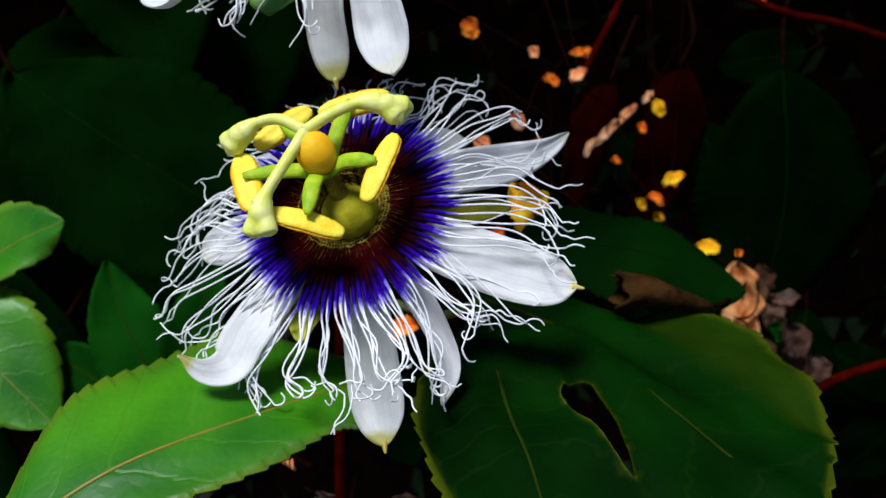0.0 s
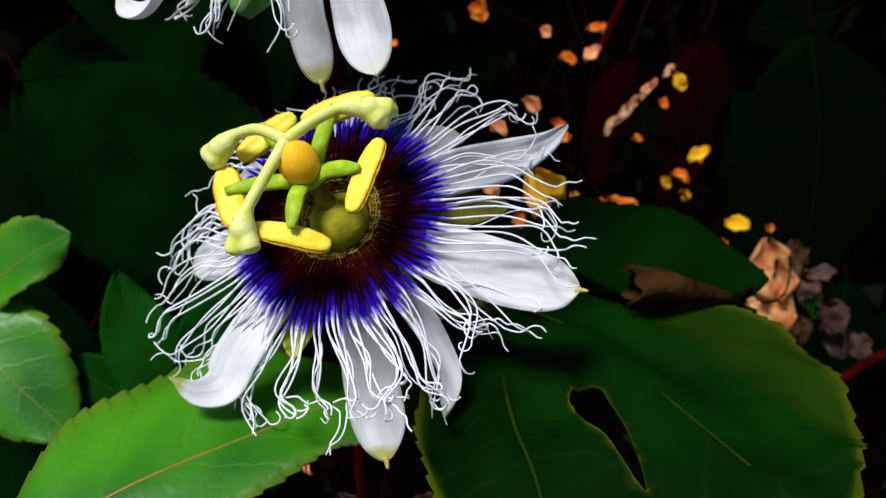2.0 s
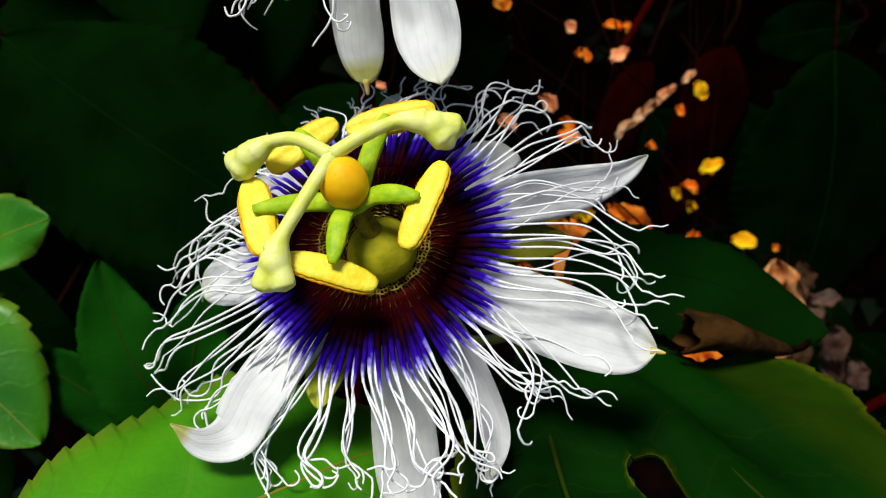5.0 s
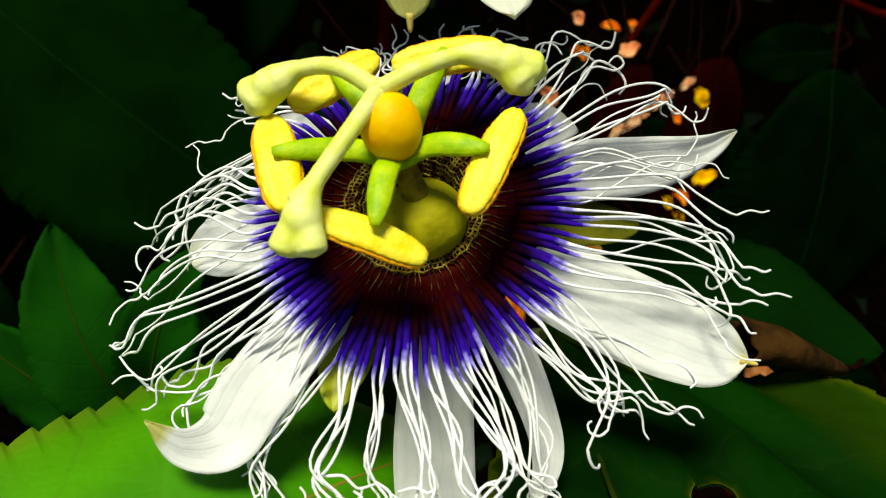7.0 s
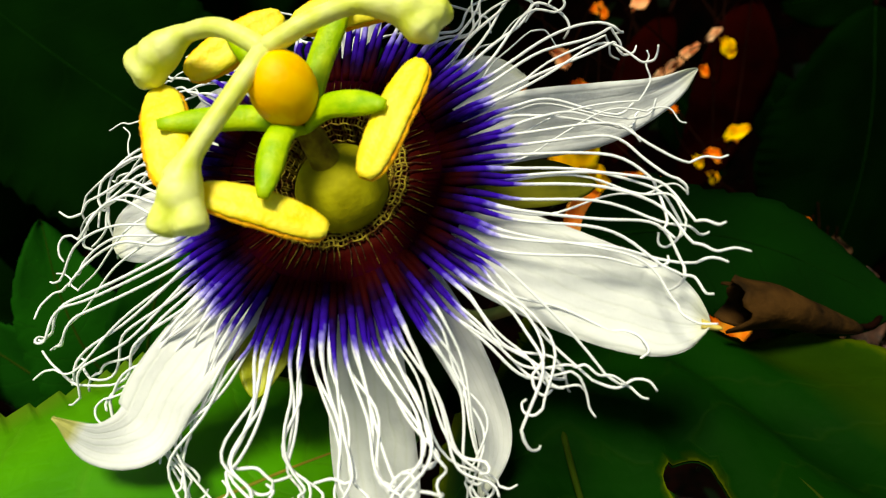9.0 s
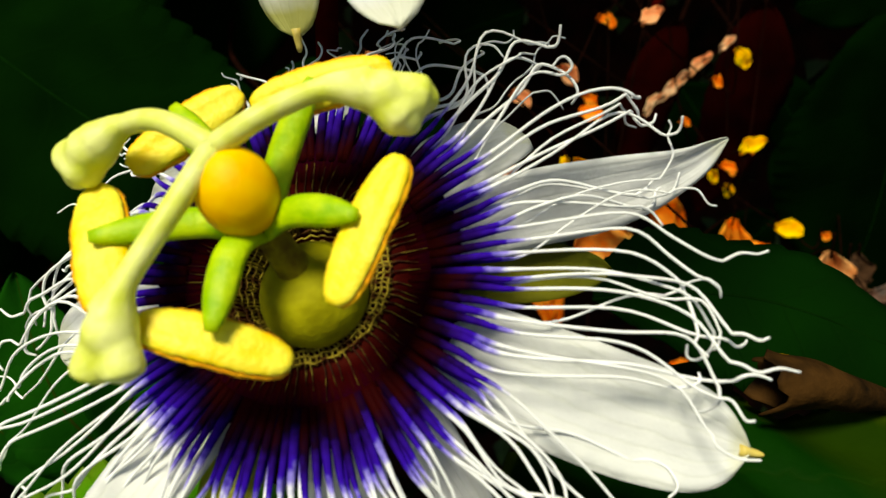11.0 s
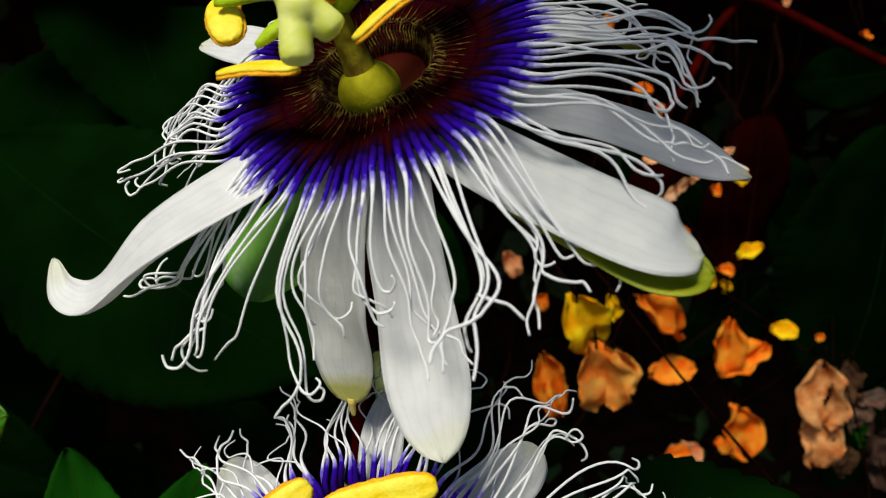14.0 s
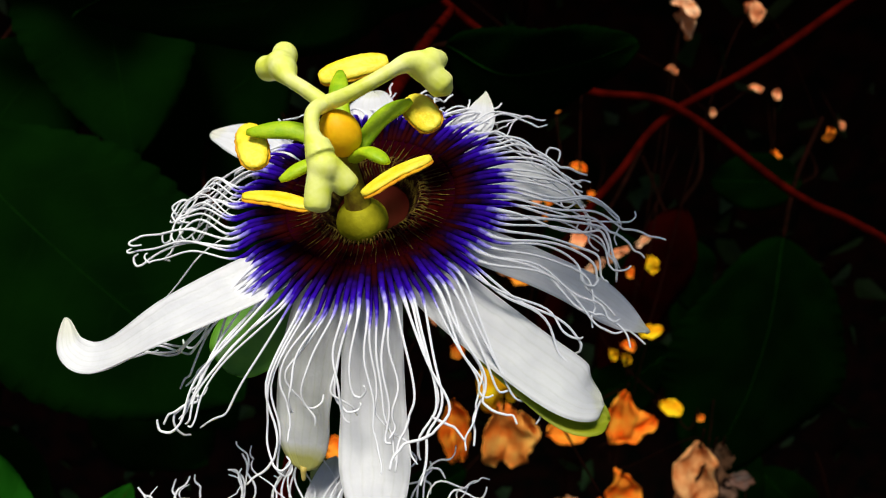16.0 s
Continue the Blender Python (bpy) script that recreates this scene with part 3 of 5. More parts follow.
def centre(parent, rng, knob, ovary, junction, ax, ov=3.35, kn=4.6, frill=None, deep=True):
    # cup with a frilled rim
    bm = bmesh.new()
    seg = 120
    prof = [(0.5, -3.2), (4.0, -3.0), (6.2, -1.8), (7.0, -0.2), (7.5, 0.6), (7.9, 0.1)]
    rings = [[bm.verts.new(mmv((r * math.cos(k * math.tau / seg), r * math.sin(k * math.tau / seg), z))) for k in range(seg)] for r, z in prof]
    for a, b in zip(rings, rings[1:]):
        for k in range(seg):
            bm.faces.new((a[k], b[k], b[(k + 1) % seg], a[(k + 1) % seg]))
    cup = part("nectar_cup", bm, m_disc, parent, "dark red-brown nectar cup")
    bm = bmesh.new()
    for k in range(96):
        a = math.tau * k / 96
        w = 0.12 * math.sin(k * 2.1)
        tube(bm, [mmv((r * math.cos(a + da + w * 0.06), r * math.sin(a + da + w * 0.06), z)) for r, z, da in ((5.6, -1.9, 0.02), (6.5, -0.9, -0.015), (7.1, 0.3, 0.02), (7.6, 0.95, -0.01), (8.3, 0.85 + w, 0.015), (9.0, 0.5, 0))], lambda s: (0.16 - 0.05 * s) * MM, 4)
    for rr, zz in (((4.7, -2.4), (5.2, -2.05), (5.7, -1.7), (6.2, -1.2), (6.6, -0.5)) if deep else ()) + (((6.9, 0.25), (7.5, 0.95), (8.1, 0.95), (8.7, 0.75)) if deep else ((7.6, 0.95),)):
        ring = [mmv(((rr + 0.12 * math.sin(k * 1.9)) * math.cos(k * math.tau / 90), (rr + 0.12 * math.sin(k * 1.9)) * math.sin(k * math.tau / 90), zz + 0.1 * math.cos(k * 1.3))) for k in range(91)]
        tube(bm, ring, 0.13 * MM, 4, caps=False)
    tagged(part("cup_fringe", bm, frill or m_fringe, cup, "yellowish frilled fringe round the cup"), kind="stuff")
    bm = bmesh.new()
    k = Vector(knob)
    ball(bm, mmv(k), (kn * 1.08 * MM, kn * 1.08 * MM, kn * 0.95 * MM), ax, 28, 18, lambda c: Vector((c.x * (1 - 0.1 * c.z), c.y * (1 - 0.1 * c.z), c.z if c.z < 0.7 else 0.7 + (c.z - 0.7) * 0.55)))
    part("column_base", bm, m_knob, parent, "olive-green swollen column base")
    bm = bmesh.new()
    o = Vector(ovary)
    d = (o - k).normalized()
    tube(bm, spline([mmv(k), mmv(k.lerp(o, 0.45)), mmv(o - d * 2.0)], 10), lambda s: (1.35 + 1.2 * (1 - s) ** 3) * MM, 16)
    part("column", bm, m_column, parent, "dark olive column under the ovary")
    bm = bmesh.new()
    j = Vector(junction)
    od = (j - o).normalized()
    ball(bm, mmv(o), (ov * MM, ov * MM, ov * 1.16 * MM), od, 28, 20, lambda c: Vector((c.x * (1 + 0.012 * math.cos(3 * math.atan2(c.y, c.x))), c.y, c.z)))
    part("ovary", bm, m_ovary, parent, "smooth orange-yellow ovary")


def calyx(parent, back):
    """The green cup under the flower, its stalk and three toothed bracts."""
    bm = bmesh.new()
    tube(bm, [mmv((0, 0, z)) for z in (-4.0, -5, -7, -9.5, -11)], lambda s: (8.4 - 5.2 * s * s) * MM, 24)
    part("calyx", bm, m_sepback, parent, "green bell-shaped calyx")
    bm = bmesh.new()
    tube(bm, spline([mmv(p) for p in back], 16), 1.5 * MM, 10)
    part("stalk", bm, m_stem, parent, "green flower stalk")


def flower(name, m, label, seed):
    ob = thing(name, m, label, "flower", "passion flowers")
    return ob, random.Random(seed)


def blade_mesh(bm, mid, half, up_of, teeth=16, tooth=0.05, fold=0.15, wave=0.04, thick=0.00035, n=48, across=10, seed=0, length=0.1, skew=(1.0, 1.0)):
    """A leaf lobe with toothed edges: folded along the midrib, waving towards the edge, of real thickness."""
    rng = random.Random(seed)
    uvl = bm.loops.layers.uv.verify()
    ph = rng.uniform(0, 6)
    top, low = [], []
    for i, c in enumerate(mid):
        t = (mid[min(i + 1, n)] - mid[max(i - 1, 0)]).normalized()
        up = up_of
        side = t.cross(up).normalized()
        u = side.cross(t).normalized()
        s = i / n
        ra, rb = [], []
        for k in range(across + 1):
            v = 2 * k / across - 1
            saw = 1.0 + (tooth * ((((s * teeth + (0.5 if v > 0 else 0)) % 1.0) ** 0.8) - 0.5) if abs(v) > 0.9 else 0)
            w = half[v > 0](s) * saw * (skew[0] if v < 0 else skew[1])
            z = fold * w * abs(v) + wave * length * abs(v) ** 1.5 * math.sin(s * 9 + ph + (2 if v > 0 else 0)) - 0.10 * w * v * v + 0.012 * length * math.sin(s * 17 - abs(v) * 4 + ph) * abs(v)
            q = c + side * w * v + u * z
            ra.append((bm.verts.new(q), (s, v)))
            rb.append((bm.verts.new(q - u * thick), (s, v)))
        top.append(ra)
        low.append(rb)

    def face(*vs):
        f = bm.faces.new([v for v, _ in vs])
        for lo, (_, uv) in zip(f.loops, vs):
            lo[uvl].uv = uv

    for i in range(n):
        for k in range(across):
            face(top[i][k], top[i][k + 1], top[i + 1][k + 1], top[i + 1][k])
            face(low[i][k], low[i + 1][k], low[i + 1][k + 1], low[i][k + 1])
        for k in (0, across):
            face(top[i][k], low[i][k], low[i + 1][k], top[i + 1][k])
    bmesh.ops.recalc_face_normals(bm, faces=bm.faces)


def oval(width, blunt=0.8, base=0.5):
    return lambda s: width * (math.sin(math.pi * min(1.0, max(0.0, s)) ** blunt) ** 0.75 * 0.97 + 0.02 + 0.0 * base)


def broad(width):
    """Widens at once from a blunt base and tapers to a point."""
    return lambda s: width * max(0.0, 1 - (1 - min(1.0, s / 0.5)) ** 2) ** 0.8 * max(0.0, 1 - max(0.0, (s - 0.4) / 0.6) ** 2) ** 0.8 + 0.0004


def lobe(parent, pts, width, up, material, seed=0, blunt=0.8, fold=0.12, wave=0.03, teeth=20, tooth=0.05, rib=True, label="", n=90, skew=(1.0, 1.0), shape=None, blunt2=None):
    mid = spline([Vector(p) for p in pts], n)
    length = sum((b - a).length for a, b in zip(mid, mid[1:]))
    bm = bmesh.new()
    two = (shape(width), shape(width)) if shape else (oval(width, blunt), oval(width, blunt2 or blunt))
    blade_mesh(bm, mid, two, Vector(up).normalized(), teeth, tooth, fold, wave, n=n, seed=seed, length=length, skew=skew)
    ob = part("blade", bm, material, parent, label)
    if rib:
        bm = bmesh.new()
        tube(bm, [p - Vector(up).normalized() * 0.0001 for p in mid], lambda s: 0.0005 * (1 - 0.75 * s), 6)
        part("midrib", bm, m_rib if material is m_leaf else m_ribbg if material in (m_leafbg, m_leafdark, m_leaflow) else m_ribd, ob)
    return ob


# flower that faces the camera below
A_POSE = Matrix(((0.986, 0.0, -0.164, 0.0036), (-0.123, 0.662, -0.739, 0.0068), (0.109, 0.749, 0.653, 0.9892), (0, 0, 0, 1)))
B_POSE = Matrix(((0.953, 0.0, -0.304, 0.0047), (-0.151, 0.867, -0.474, 0.0350), (0.264, 0.498, 0.826, 1.0514), (0, 0, 0, 1)))


def bump_at(a, c, width):
    d = (a - radians(c) + math.pi) % math.tau - math.pi
    return math.exp(-((d / radians(width)) ** 2))


# locks of threads that hang together: degrees round the flower, then three bends in millimetres
LOCKS_A_BELOW = [
    (-124, -111, ((-13.5, -24.3, -1.0), (-17.1, -30.0, -2.5), (-15.5, -36.3, -4.0))),
    (-111, -103, ((-7.1, -26.1, 0.5), (-8.4, -32.4, 1.5), (-5.8, -37.0, 2.5))),
    (-103, -95, ((-3.6, -26.2, -0.3), (-3.6, -32.1, -0.7), (-2.2, -35.8, -1.0))),
    (-95, -85, ((2.1, -28.1, 0.2), (3.3, -33.2, 0.5), (3.6, -36.7, 0.7))),
    (-85, -76, ((6.2, -27.3, 1.1), (7.7, -33.6, 2.5), (12.6, -36.2, 3.5))),
    (-76, -69, ((10.6, -26.8, 1.8), (12.8, -31.6, 3.6), (10.3, -35.3, 5.0))),
]
LOCKS_A_CORNER = [
    (-69, -62, ((11.5, -24.7, -1.2), (13.2, -31.0, -2.8), (17.8, -32.7, -4.0))),
    (-62, -52, ((14.3, -22.1, -1.8), (16.2, -27.4, -4.2), (15.8, -33.2, -6.0))),
    (-52, -41, ((18.9, -19.8, -1.1), (22.7, -22.0, -2.6), (26.3, -22.9, -3.8))),
    (-41, -34, ((21.6, -16.5, -0.3), (23.5, -21.7, -0.7), (22.1, -27.6, -1.1))),
]
LOCKS_A_LEFT = [
    (-143, -132, ((-21.6, -19.2, -1.0), (-24.7, -21.4, -3.0), (-30.2, -24.1, -5.0)), "fan"),
    (-150, -143, ((-25.0, -17.3, -1.0), (-30.6, -20.8, -3.0), (-33.8, -23.7, -5.0)), "fan"),
    (-156, -150, ((-29.2, -14.0, -0.8), (-34.2, -15.6, -2.4), (-36.3, -18.6, -4.0)), "fan"),
    (-168, -156, ((-26.3, -5.9, -0.8), (-31.8, -8.2, -2.4), (-34.7, -10.6, -4.0)), "fan"),
    (-178, -168, ((-27.0, -0.2, -0.8), (-31.9, -2.5, -2.4), (-34.6, -4.5, -4.0)), "fan"),
    (168, 182, ((-25.6, 4.3, -1.0), (-30.3, 1.5, -3.0), (-32.7, -0.7, -5.0)), "fan"),
]
LOCKS_A_RIGHT = [
    (-30, -21, ((28.3, -9.9, -0.6), (33.6, -10.9, -1.8), (39.0, -10.4, -3.0)), "fan"),
    (-21, -8, ((29.9, -6.6, -0.6), (36.0, -8.3, -1.8), (39.3, -12.0, -3.0)), "fan"),
    (-8, 1, ((30.3, -1.1, -0.4), (36.6, -3.7, -1.2), (40.4, -7.3, -2.0)), "fan"),
    (1, 11, ((31.3, 2.8, -0.4), (36.0, -0.5, -1.2), (40.0, -2.6, -2.0)), "fan"),
    (23, 36, ((25.6, 15.6, -0.8), (31.2, 19.2, -2.4), (34.3, 17.4, -4.0)), "fan"),
    (36, 51, ((19.2, 20.6, -0.8), (22.1, 24.6, -2.4), (25.2, 25.2, -4.0)), "fan"),
]
LOCKS_B_LEFT = [
    (-140, -131, ((-22.5, -22.1, -2.9), (-26.7, -21.9, -6.7), (-34.5, -19.6, -9.5))),
    (-131, -115, ((-17.5, -24.1, -2.2), (-21.0, -28.4, -5.1), (-22.8, -31.7, -7.3))),
    (-115, -110, ((-13.2, -26.9, -2.5), (-16.7, -30.4, -5.9), (-22.1, -31.4, -8.4))),
    (-110, -105, ((-10.7, -28.1, -3.6), (-10.8, -32.7, -8.4), (-10.7, -37.4, -12.0))),
]
LOCKS_B_BELOW = [
    (-105, -96, ((-7.0, -25.0, -2.0), (-8.1, -28.0, -4.8), (-7.4, -29.8, -8.0)), "fan"),
    (-96, -84, ((-1.5, -25.0, -2.4), (-1.4, -28.0, -5.4), (-0.6, -30.0, -8.5)), "fan"),
    (-84, -76, ((3.4, -26.0, -2.6), (4.2, -30.0, -6.0), (4.6, -33.0, -9.0)), "fan"),
]
LOCKS_B_CORNER = [
    (-76, -70, ((7.5, -25.4, -1.8), (8.2, -30.5, -4.2), (8.0, -32.8, -6.0))),
    (-70, -63, ((11.0, -27.9, -1.1), (12.6, -32.7, -2.6), (10.7, -36.4, -3.8))),
    (-63, -52, ((14.6, -24.5, -1.8), (17.3, -27.7, -4.2), (17.2, -30.0, -6.0))),
    (-52, -43, ((17.6, -23.8, -2.4), (20.4, -28.0, -5.6), (23.0, -28.7, -8.0))),
]
LOCKS_B_SIDE = [
    (-163, -149, ((-27.2, -6.2, -0.8), (-33.0, -5.5, -2.4), (-36.6, -7.2, -4.0)), "fan"),
    (-177, -163, ((-27.3, 1.0, -0.8), (-31.4, 0.2, -2.4), (-33.0, -2.6, -4.0)), "fan"),
    (169, 183, ((-26.3, 5.0, -0.8), (-29.8, 4.0, -2.4), (-33.0, 1.3, -4.0)), "fan"),
]
LOCKS_B_RIGHT = [
    (22, 39, ((20.8, 12.5, -0.6), (24.3, 11.5, -1.8), (27.2, 8.6, -3.0)), "fan"),
    (4, 22, ((25.9, 5.2, -0.6), (29.8, 3.1, -1.8), (32.7, 0.6, -3.0)), "fan"),
    (-11, 4, ((27.1, -2.3, -0.6), (32.6, -2.2, -1.8), (36.8, -4.1, -3.0)), "fan"),
    (-30, -11, ((26.5, -7.0, -0.8), (31.6, -8.8, -2.4), (33.2, -12.8, -4.0)), "fan"),
    (-38, -30, ((24.9, -13.6, -1.0), (29.6, -17.6, -3.0), (32.6, -20.8, -5.0))),
    (-43, -38, ((20.8, -17.7, -1.0), (26.2, -19.4, -3.0), (28.8, -23.2, -5.0))),
]
fa, rng = flower("passion_flower", A_POSE, "open passion flower with white petals and violet corona above leaves", 12)
W, SB, ST, WT = (m_petal, m_petal), (m_petal, m_sepback), (m_petalt, m_sepback), (m_petalt, m_petalt)
petal(fa, "petal", [(7, -2.5, -3), (19, -8.8, -3.4), (30, -13.3, -5.6), (37.5, -15.7, -7), (41.9, -16.8, -7.6)], [3.5, 5.4, 5.8, 4.8, 1.4], 0.12, SB, rng, hook=1.3)
petal(fa, "petal", [(7, 3, -3), (20, 7.6, -4.8), (31, 10.6, -8.2), (39, 13, -8.2), (43.6, 15.3, -6.8)], [3, 4.2, 4.0, 2.2, 0.7], 0.25, W, rng, lean=(0.1, -0.6, 0.8))
petal(fa, "petal", [(3, -7, -3.5), (3.2, -18.5, -5.4), (3, -29.5, -12.4), (3.6, -37, -15.2), (4.4, -42.4, -15)], [3, 4.4, 5.2, 4.6, 1.8], 0.2, ST, rng, hook=1.2)
petal(fa, "petal", [(5, -6, -4), (11.5, -15, -4.8), (16, -23.5, -10), (17.4, -29.5, -13.2), (15.4, -35.6, -14.4)], [2.4, 2.7, 2.3, 1.9, 0.6], 0.5, W, rng)
petal(fa, "petal", [(-5, -6, -2.6), (-12.5, -15.5, -1.4), (-18, -23.8, -1.0), (-20.8, -28.6, -1.6), (-24.6, -29.8, 0.6), (-28.3, -27.4, 3.3)], [3.2, 4.2, 4.4, 4.0, 2.2, 0.4], 0.15, WT, rng)
petal(fa, "petal", [(-7, 0, -4), (-17, -2, -3.5), (-25, -4, -4), (-30, -5.5, -5)], [3, 4.5, 4.5, 2], 0.2, W, rng)
petal(fa, "petal", [(-6, 4, -4), (-14, 10, -6), (-21, 15, -10), (-27, 19, -15)], [3, 5, 5, 2], 0.2, SB, rng)
petal(fa, "petal", [(0, 7, -4), (0.5, 16, -3.5), (1, 23, -4), (1.5, 30, -6)], [3, 2.8, 3.0, 1.4], 0.2, W, rng)
petal(fa, "petal", [(5, 6, -4), (12, 13, -6), (18, 18, -10), (22, 22, -16)], [3, 4, 4, 2], 0.2, SB, rng)
petal(fa, "sepal", [(7, 1, -6), (17, 2, -8.5), (25, 2.6, -11), (31, 3, -13)], [3, 3.6, 3.2, 1.0], 0.2, (m_olive, m_olive), rng, "dark olive back of a sepal")
petal(fa, "bract", [(-5, -7, -7), (-6.5, -14, -6.5), (-8, -20, -4), (-8.6, -25, -3)], [2, 2.8, 3.0, 1.2], 0.3, (m_bract, m_bract), rng, "yellow-green bract")
corona(fa, rng, lambda a: -2.5 - 5 * bump_at(a, -95, 50) - 6 * bump_at(a, 70, 45), lambda a: 37 - 3 * bump_at(a, -90, 35) - 2 * bump_at(a, -25, 22) - 1.0 * bump_at(a, -160, 40) - 5 * bump_at(a, 110, 45), lambda a: 1.0 + 0.4 * bump_at(a, 55, 45), locks=LOCKS_A_BELOW + LOCKS_A_CORNER + LOCKS_A_LEFT + LOCKS_A_RIGHT, sag_of=lambda a: 8 * bump_at(a, 185, 45) + 2.5 * bump_at(a, -135, 30))
K, O, J = (1.4, -1.9, 1.8), (-1.6, 4.1, 13.3), (-2.7, 7.0, 16.0)
centre(fa, rng, K, O, J, (-0.1, 0.3, 1), 3.45, 4.95)
calyx(fa, [(0, 0, -10), (-1, 5, -20), (-4, 18, -30), (-8, 40, -36)])
stigma(fa, [J, (-7.5, 9.7, 16.3), (-12.0, 10.4, 14.9), (-14.6, 9.3, 14.2)], [((-18.9, 9.0, 12.5), 1.75), ((-16.8, 6.6, 12.7), 1.75)], rng, 0.6)
stigma(fa, [J, (1.5, 9.4, 16.4), (6.0, 12.1, 15.1), (10.2, 11.9, 14.8)], [((14.9, 12.2, 13.2), 1.85), ((12.2, 9.0, 13.4), 1.8)], rng, 0.6)
stigma(fa, [J, (-5.4, 1.5, 16.6), (-8.4, -4.4, 16.9), (-9.4, -6.8, 16.4)], [((-11.4, -11.2, 15.2), 1.55), ((-8.3, -11.3, 15.4), 1.55)], rng)
R = (-0.8, 1.8, 9.3)
stamen(fa, R, (3.2, 2.5, 12.2), (9.2, 1.0, 14.3), (12.2, 6.6, 13.2), (7.0, -5.8, 13.0), (-0.2, 0, 1), rng)
stamen(fa, R, (-1.9, -0.9, 12.6), (-2.4, -7.9, 14.0), (-8.8, -6.9, 14.6), (2.9, -9.8, 9.9), (0.2, 0.25, 1), rng)
stamen(fa, R, (-6.2, 2.6, 10.6), (-14.2, 0.5, 14.2), (-15.9, 6.4, 12.0), (-12.0, -6.0, 13.6), (0.25, 0, 1), rng, 2.6)
stamen(fa, R, (-5.0, 8.0, 11.2), (-9.7, 14.0, 11.4), (-13.9, 8.4, 10.6), (-4.6, 16.8, 8.6), (0.15, -0.3, 1), rng)
stamen(fa, R, (1.0, 8.8, 10.4), (4.0, 15.2, 12.1), (-2.3, 13.7, 10.9), (10.8, 16.9, 10.0), (0, -0.3, 1), rng)

fb, rng = flower("passion_flower", B_POSE, "open passion flower with hanging white petals above another bloom", 8)
petal(fb, "petal", [(-6, -5, -3), (-15, -14.8, -0.4), (-25, -22, 0.6), (-35.5, -24.2, -4), (-40.3, -23, -3.6), (-42.4, -18.6, -2.2)], [3.5, 4.4, 3.6, 2.8, 2.0, 1.0], 0.3, W, rng)
petal(fb, "petal", [(-2, -7, -3), (-5.5, -15.4, -4.6), (-8.8, -21.8, -12.8), (-10.8, -26, -20.5), (-12.0, -31, -27)], [3.2, 4.5, 4.9, 4.7, 2.7], 0.2, ST, rng, hook=1.5)
petal(fb, "petal", [(2, -7, -2.6), (1.6, -17.4, -5.2), (1.0, -26, -14.0), (1.2, -34, -18.8), (2.2, -41.8, -21.8)], [3.2, 4.2, 4.7, 5.0, 2.6], 0.15, W, rng)
petal(fb, "petal", [(5, -6, -2.6), (11, -14, -3.6), (21, -22.9, -5), (28.2, -28.2, -6.5), (32.2, -28.6, -9.3)], [3.2, 4.2, 4.4, 4.1, 1.6], 0.18, SB, rng)
petal(fb, "petal", [(7, -2, -4), (21, -5.2, -8.8), (31, -6.5, -15.5), (37, -8.6, -18.8), (41.4, -10.6, -20.8)], [3, 3.6, 3.8, 2.8, 0.6], 0.2, W, rng)
petal(fb, "petal", [(6, 3, -4), (17, 8, -6), (27, 13, -12), (33, 16, -20)], [3, 4.8, 4.8, 2], 0.2, SB, rng)
petal(fb, "petal", [(4, 6, -4), (10.5, 12.5, -3.2), (15, 18.5, -2.8), (16.6, 26.8, -2)], [3, 3.6, 3.2, 0.6], 0.35, W, rng)
petal(fb, "petal", [(0, 7, -4), (-2, 17, -3.5), (-3.5, 25, -3), (-4, 31, -4)], [3, 4.5, 4.2, 1.6], 0.2, W, rng)
petal(fb, "petal", [(-5, 5, -4), (-16, 12, -3), (-25, 17.5, -2.5), (-32, 21, -3)], [3, 3.6, 3.6, 1.4], 0.2, W, rng)
petal(fb, "petal", [(-6, 1, -5), (-15, 2, -10), (-21, 3, -17), (-25, 4, -24)], [3, 4.5, 4.5, 2], 0.2, SB, rng)
petal(fb, "sepal", [(5, -6, -5), (14, -16.6, -6.4), (23, -24.8, -7.2), (29, -29.2, -9.4), (32.9, -29.8, -11.2)], [2.0, 3.4, 4.2, 4.1, 1.3], 0.3, (m_bract, m_sepback), rng, "green boat-shaped sepal")
petal(fb, "bract", [(-6, -6, -8), (-13, -12, -10.5), (-19, -16.5, -12.5), (-22, -21, -14)], [4, 6, 6.5, 4], 0.1, (m_leafy, m_leafy), rng, "leafy green bract", lean=(-0.1, -0.25, 1))
corona(fb, rng, lambda a: -3.5 - 2 * bump_at(a, -95, 45), lambda a: 32.5 + 3 * bump_at(a, -20, 40) - 5 * bump_at(a, -85, 40) - 2 * bump_at(a, 100, 60), lambda a: 0.9 - 0.35 * bump_at(a, -90, 60), below=0.4, locks=LOCKS_B_LEFT + LOCKS_B_BELOW + LOCKS_B_CORNER + LOCKS_B_SIDE + LOCKS_B_RIGHT, sag_of=lambda a: 5 * bump_at(a, 190, 50) + 5 * bump_at(a, -20, 40))
K, O, J = (-0.5, -4.6, 1.0), (-1.4, -0.6, 13.8), (-2.8, 1.0, 17.6)
centre(fb, rng, K, O, J, (-0.05, 0.2, 1), 2.85, 3.5, m_fringed, False)
calyx(fb, [(0, 0, -10), (-1, 5, -18), (-6, 14, -24), (-16, 30, -26)])
stigma(fb, [J, (-5.2, 2.3, 19.0), (-7.6, 4.2, 19.4), (-9.4, 7.4, 19.0)], [((-12.8, 9.6, 17.6), 1.7), ((-10.4, 12.4, 18.0), 1.7)], rng)
